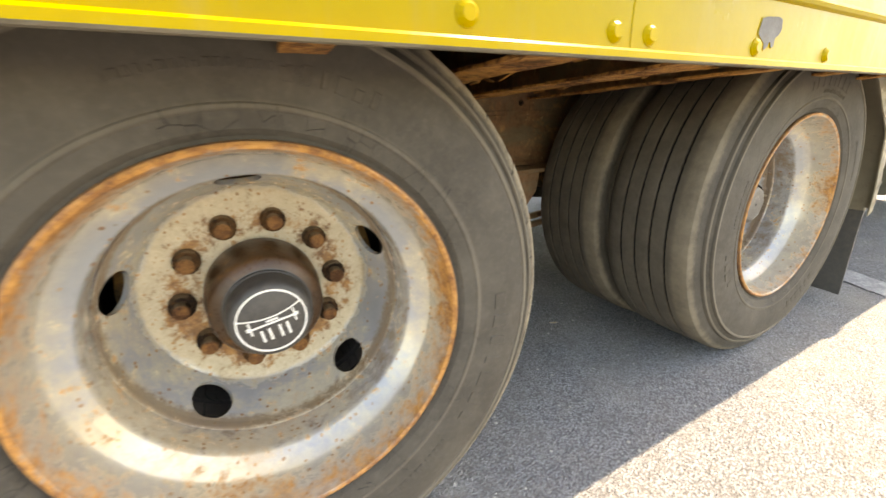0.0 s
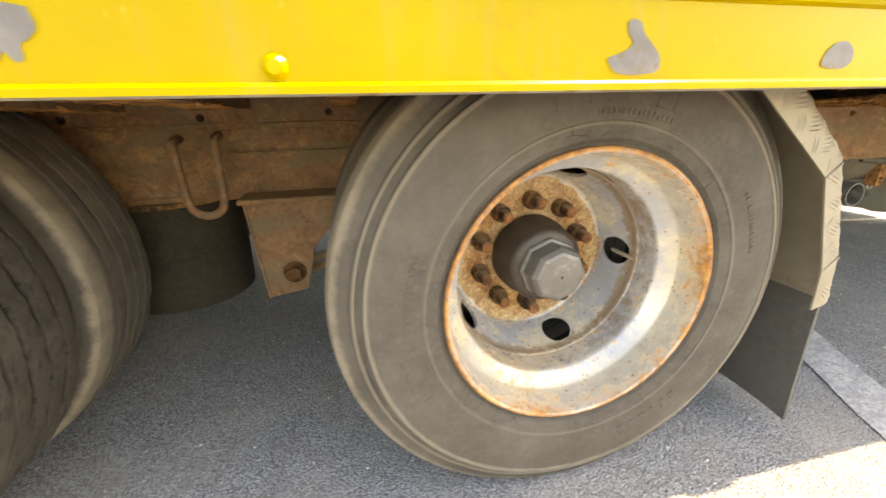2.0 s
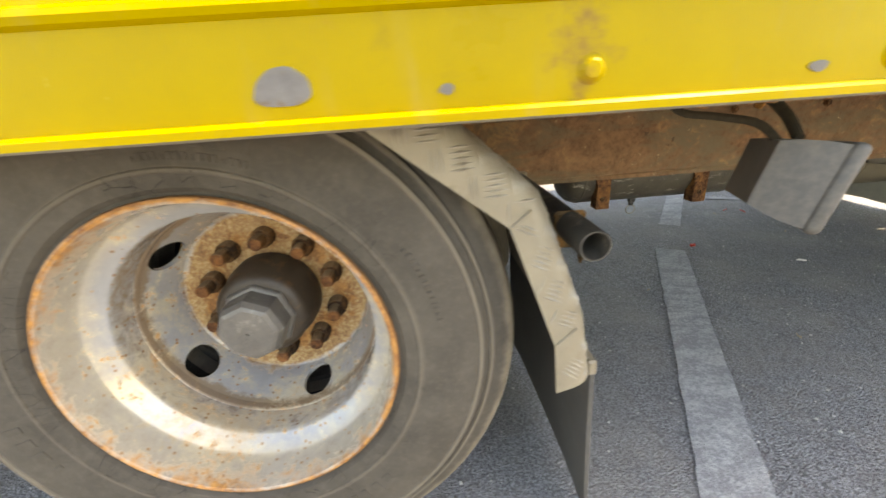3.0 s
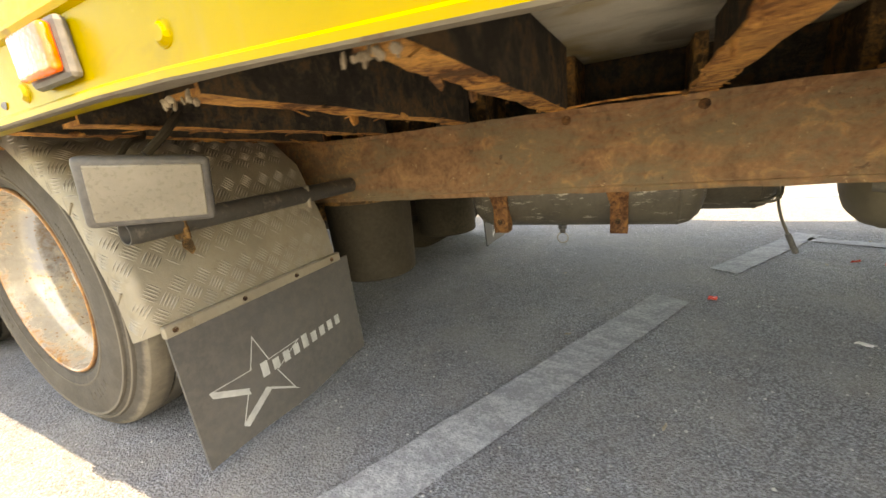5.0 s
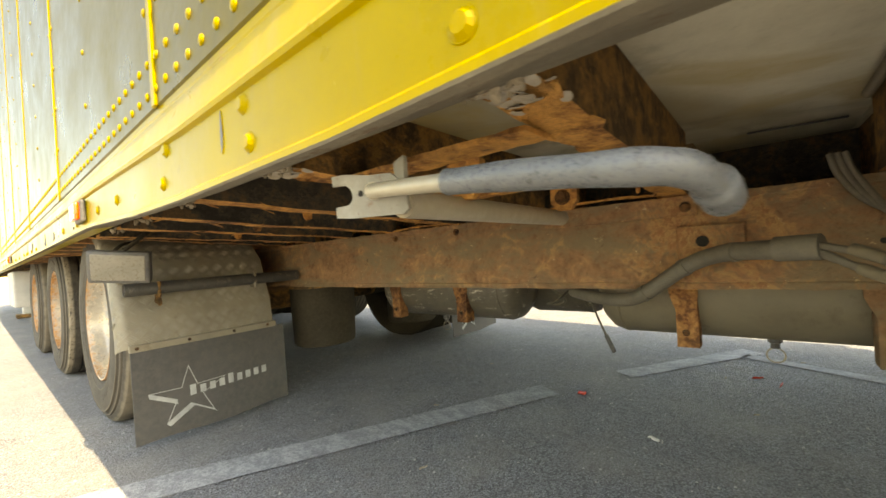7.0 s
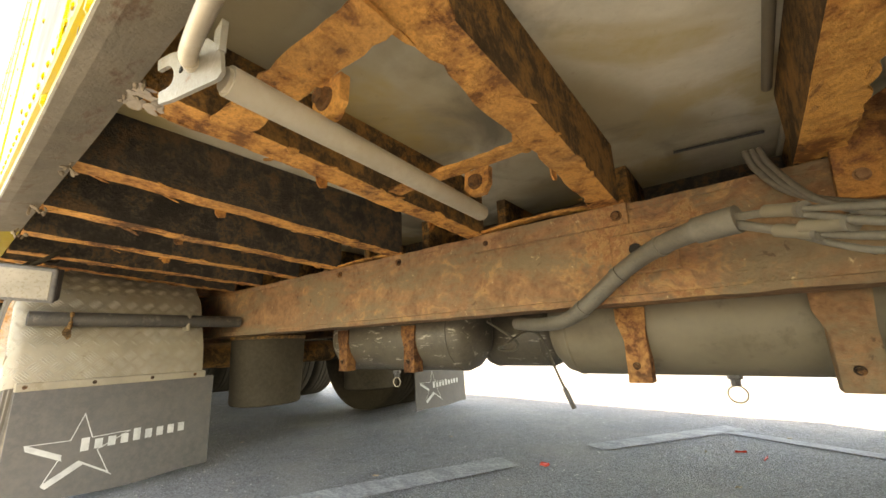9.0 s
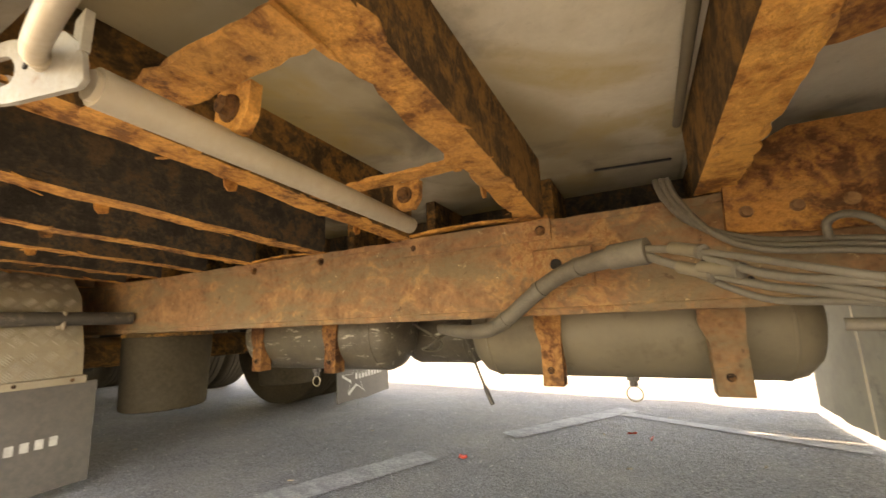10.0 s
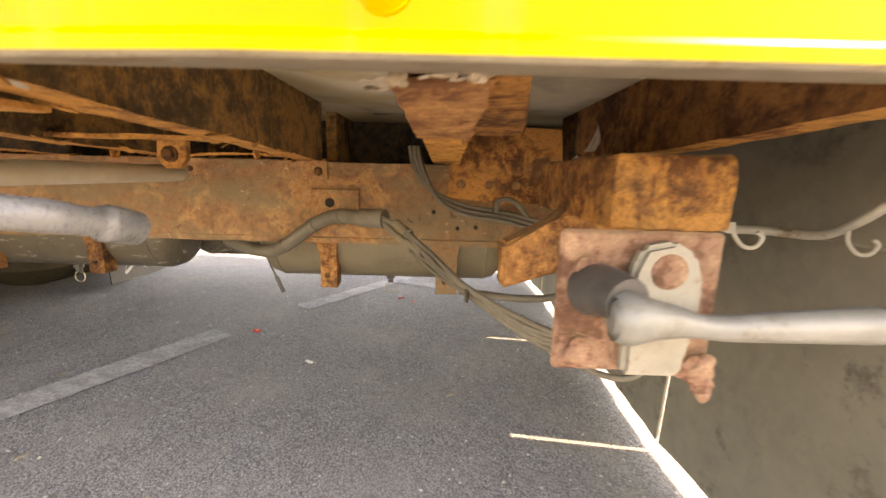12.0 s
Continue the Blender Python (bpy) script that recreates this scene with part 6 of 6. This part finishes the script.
def rounded(pts, times=2):
    """Cuts the corners of a closed outline, leaving it softly rounded."""
    for _ in range(times):
        out = []
        for p, q in zip(pts, pts[1:] + pts[:1]):
            out += [(p[0] * 0.8 + q[0] * 0.2, p[1] * 0.8 + q[1] * 0.2), (p[0] * 0.2 + q[0] * 0.8, p[1] * 0.2 + q[1] * 0.8)]
        pts = out
    return pts


def paint_chip(outline):
    """A bare patch, with the lifted edge of the paint round it."""
    cx, cz = sum(p[0] for p in outline) / len(outline), sum(p[1] for p in outline) / len(outline)
    bm = bmesh.new()
    prism(bm, [(cx + (x - cx) * 1.05, cz + (z - cz) * 1.05) for x, z in outline], 1, -0.1748, -0.1738)
    c = part("paint_chip", bm, M["yellow"], trailer, "bare grey patch of chipped paint")
    bm = bmesh.new()
    prism(bm, outline, 1, -0.1753, -0.1739)
    part("bare_metal", bm, M["chip"], c, "bare grey primer")


paint_chip(rounded([(-0.100, 0.7266), (-0.091, 0.7291), (-0.077, 0.734), (-0.072, 0.7404), (-0.079, 0.7475), (-0.081, 0.7568), (-0.075, 0.7607), (-0.066, 0.7571), (-0.062, 0.7477), (-0.055, 0.7421), (-0.040, 0.7284), (-0.040, 0.7142), (-0.068, 0.7112), (-0.090, 0.7133)], 1))
paint_chip(rounded([(0.165, 0.7211), (0.169, 0.734), (0.180, 0.7434), (0.195, 0.7453), (0.208, 0.7365), (0.210, 0.724), (0.199, 0.7171), (0.176, 0.7171)]))
paint_chip(rounded([(-0.608, 0.7354), (-0.606, 0.746), (-0.603, 0.7560), (-0.554, 0.7594), (-0.550, 0.7438), (-0.558, 0.7358), (-0.564, 0.7339), (-0.564, 0.7228), (-0.570, 0.7214), (-0.575, 0.7298), (-0.581, 0.721), (-0.588, 0.7176), (-0.590, 0.7266)], 1))
for x, z, rx, rz in ((0.311, 0.722, 0.006, 0.004), (0.611, 0.721, 0.009, 0.004), (1.636, 0.734, 0.003, 0.022), (2.006, 0.732, 0.004, 0.013)):
    paint_chip(rounded(blob(CH, x, z, rx, rz, 9, 0.28), 1))
RV = bmesh.new()
bmesh.ops.create_uvsphere(RV, u_segments=8, v_segments=5, radius=0.0075, matrix=Matrix.Diagonal((1, 0.55, 1, 1)))
rv = bpy.data.meshes.new("rivet")
RV.to_mesh(rv)
RV.free()
rv.materials.append(M["yellow"])
for p in rv.polygons:
    p.use_smooth = True
spots = []
for i in range(0, 230):
    x = 2.80 - 0.047 * i
    spots += [(x, 0.865), (x + 0.01, 0.914)]
for k in range(-1, 12):
    xs_ = 1.385 - 1.055 * k
    for dx in (-0.035, 0.024, -0.545):
        for j in range(18):
            spots.append((xs_ + dx, 1.00 + 0.132 * j))
spots = [s for s in spots if XF < s[0] < XR]
spots.sort(key=lambda s: abs(s[0] - 0.9) + abs(s[1] - 0.9))
for x, z in spots[:290]:
    share("rivet", rv, trailer, Matrix.Translation((x, -0.168, z)))
far = bmesh.new()
for x, z in spots[290:]:
    bmesh.ops.create_cone(far, cap_ends=True, segments=5, radius1=0.0075, radius2=0.004, depth=0.005, matrix=Matrix.Translation((x, -0.170, z)) @ Matrix.Rotation(radians(90), 4, 'X'))
tagged(part("rivet_rows", far, M["yellow"], trailer, "rows of painted rivets"), kind="stuff")

# ---- further forward ----
sb = part("side_box", slab((-4.3, -0.12, 0.33), (-3.45, 0.35, 0.685), 0.015, seg=2), M["greypaint"], trailer, "pale grey side locker")
part("landing_leg", slab((-7.15, 0.12, 0.06), (-7.03, 0.24, 0.70), 0.006), M["greypaint"], trailer)
part("landing_foot", slab((-7.25, 0.05, 0.0), (-6.93, 0.31, 0.06), 0.01), M["darkrust"], trailer)
part("landing_leg", slab((-7.15, far_side(0.24), 0.06), (-7.03, far_side(0.12), 0.70), 0.006), M["greypaint"], trailer)
part("landing_foot", slab((-7.25, far_side(0.31), 0.0), (-6.93, far_side(0.05), 0.06), 0.01), M["darkrust"], trailer)

# ---- litter on the asphalt ----
LT = random.Random(23)


def scrap(name, x, y, rx, ry, mat, label, turn=0.0, h=0.004):
    bm = bmesh.new()
    prism(bm, blob(LT, 0, 0, rx, ry, 9, 0.3), 2, 0.0, h, 1, lambda i, j, p: [p[0] * (1 - 0.15 * i), p[1] * (1 - 0.15 * i), p[2] + (0.003 if j % 3 == 0 else 0.0)])
    ob = part(name, bm, M[mat], None, "", False)
    ob.matrix_basis = pose(x, y, 0.0008, 0, 0, turn)
    return tagged(ob, label, "litter", group="litter on the asphalt")


scrap("plastic_scrap", 1.522, 1.119, 0.016, 0.011, "red", "small red plastic scrap on the asphalt", 20, 0.008)
scrap("paper_scrap", 1.821, 0.877, 0.018, 0.006, "white", "small white paper scrap on the asphalt", -20)
for x, y in ((1.10, 0.75), (2.05, 1.20), (2.30, 0.70), (1.35, 0.40), (2.2, 1.9), (1.95, 1.55), (1.0, 1.3), (2.42, 1.35), (0.2, 0.75), (-0.4, 0.35), (1.7, 0.3)):
    scrap("dry_leaf", x, y, LT.uniform(0.006, 0.014), LT.uniform(0.002, 0.004), "dirt", "dry brown litter on the asphalt", LT.uniform(0, 180), 0.002)
for x, y, t in ((2.05, 1.60, 30), (2.12, 1.55, 80), (2.78, 1.02, 10), (2.80, 0.93, 60)):
    scrap("plastic_scrap", x, y, 0.028, 0.003, "red", "thin torn red plastic strip on the asphalt", t, 0.003)

gv, gf = [], []
for i in range(7000):
    x, y = 3.2 - 4.8 * LT.random() ** 1.7, LT.uniform(-0.7, 2.4)
    r = 0.0010 + 0.0036 * LT.random() ** 2.4
    n0 = len(gv)
    t0 = LT.uniform(0, 6)
    for k in range(5):
        a = t0 + k * 1.2566
        gv.append((x + r * math.cos(a) * LT.uniform(0.7, 1.2), y + r * math.sin(a), 0.0))
    gv.append((x + LT.uniform(-0.4, 0.4) * r, y + LT.uniform(-0.4, 0.4) * r, r * LT.uniform(0.5, 1.2)))
    gf += [(n0 + k, n0 + (k + 1) % 5, n0 + 5) for k in range(5)]
gm = bpy.data.meshes.new("loose_grit")
gm.from_pydata(gv, [], gf)
gm.materials.append(M["grit"])
tagged(new("loose_grit", gm), "loose pale grit scattered on the asphalt", "grit", kind="stuff")


# ---- distance ----
def tree(x, y, h, seed):
    r = random.Random(seed)
    t = empty("tree", (x, y, 0), label="leafy green roadside tree far off", category="tree", group="trees beyond the lorry park")
    bm = bmesh.new()
    tube(bm, [(0, 0, 0), (0.1, 0, h * 0.25), (0.0, 0.1, h * 0.5)], lambda s: 0.20 - 0.09 * s, 9)
    tips = []
    for i in range(7):
        a = i * 0.9 + r.uniform(0, 0.5)
        e = Vector((math.cos(a) * h * 0.24, math.sin(a) * h * 0.24, h * r.uniform(0.55, 0.85)))
        tips.append(e)
        tube(bm, [(0.05, 0.03, h * r.uniform(0.3, 0.45)), e * 0.6 + Vector((0, 0, h * 0.15)), e], lambda s: 0.08 - 0.05 * s, 6)
    part("trunk", bm, M["bark"], t)
    bm = bmesh.new()
    for k in range(900):
        c = r.choice(tips) + Vector((r.gauss(0, 1), r.gauss(0, 1), r.gauss(0, 0.8))) * h * 0.085
        sz = r.uniform(0.10, 0.26)
        m = Matrix.Translation(c) @ Euler((r.uniform(-1, 1), r.uniform(-1, 1), r.uniform(0, 6))).to_matrix().to_4x4()
        vs = [bm.verts.new(m @ Vector(p)) for p in ((-sz, 0, 0), (0, -sz * 0.5, 0.03), (sz, 0, 0), (0, sz * 0.5, 0.05))]
        bm.faces.new(vs)
    part("crown", bm, M["leaf"], t)


for i, x in enumerate((-34, -27, -21, -15, -8, -1, 6, 13, 21)):
    tree(x + 1.5 * math.sin(i * 3.3), 30 + 3 * math.cos(i * 2.1), 5.5 + 1.5 * math.sin(i * 1.7), i)
bm = bmesh.new()
for i in range(140):
    x = -45 + i * 0.55
    for k in range(14):
        sz = LT.uniform(0.08, 0.2)
        m = pose(x + LT.uniform(-0.4, 0.4), 26 + LT.uniform(-0.5, 0.5), LT.uniform(0.05, 1.1), LT.uniform(0, 90), LT.uniform(0, 90), LT.uniform(0, 180))
        bm.faces.new([bm.verts.new(m @ Vector(p)) for p in ((-sz, 0, 0), (0, -sz * 0.5, 0.02), (sz, 0, 0), (0, sz * 0.5, 0.03))])
tagged(part("hedge", bm, M["leaf"]), "low green hedge far beyond the lorry park", "hedge", kind="stuff")
bm = bmesh.new()
box(bm, (-50, 24.6, 0.0), (35, 24.8, 0.14), 0.02)
tagged(part("kerb", bm, M["greypaint"]), "pale concrete kerb far off", "kerb", kind="structure")
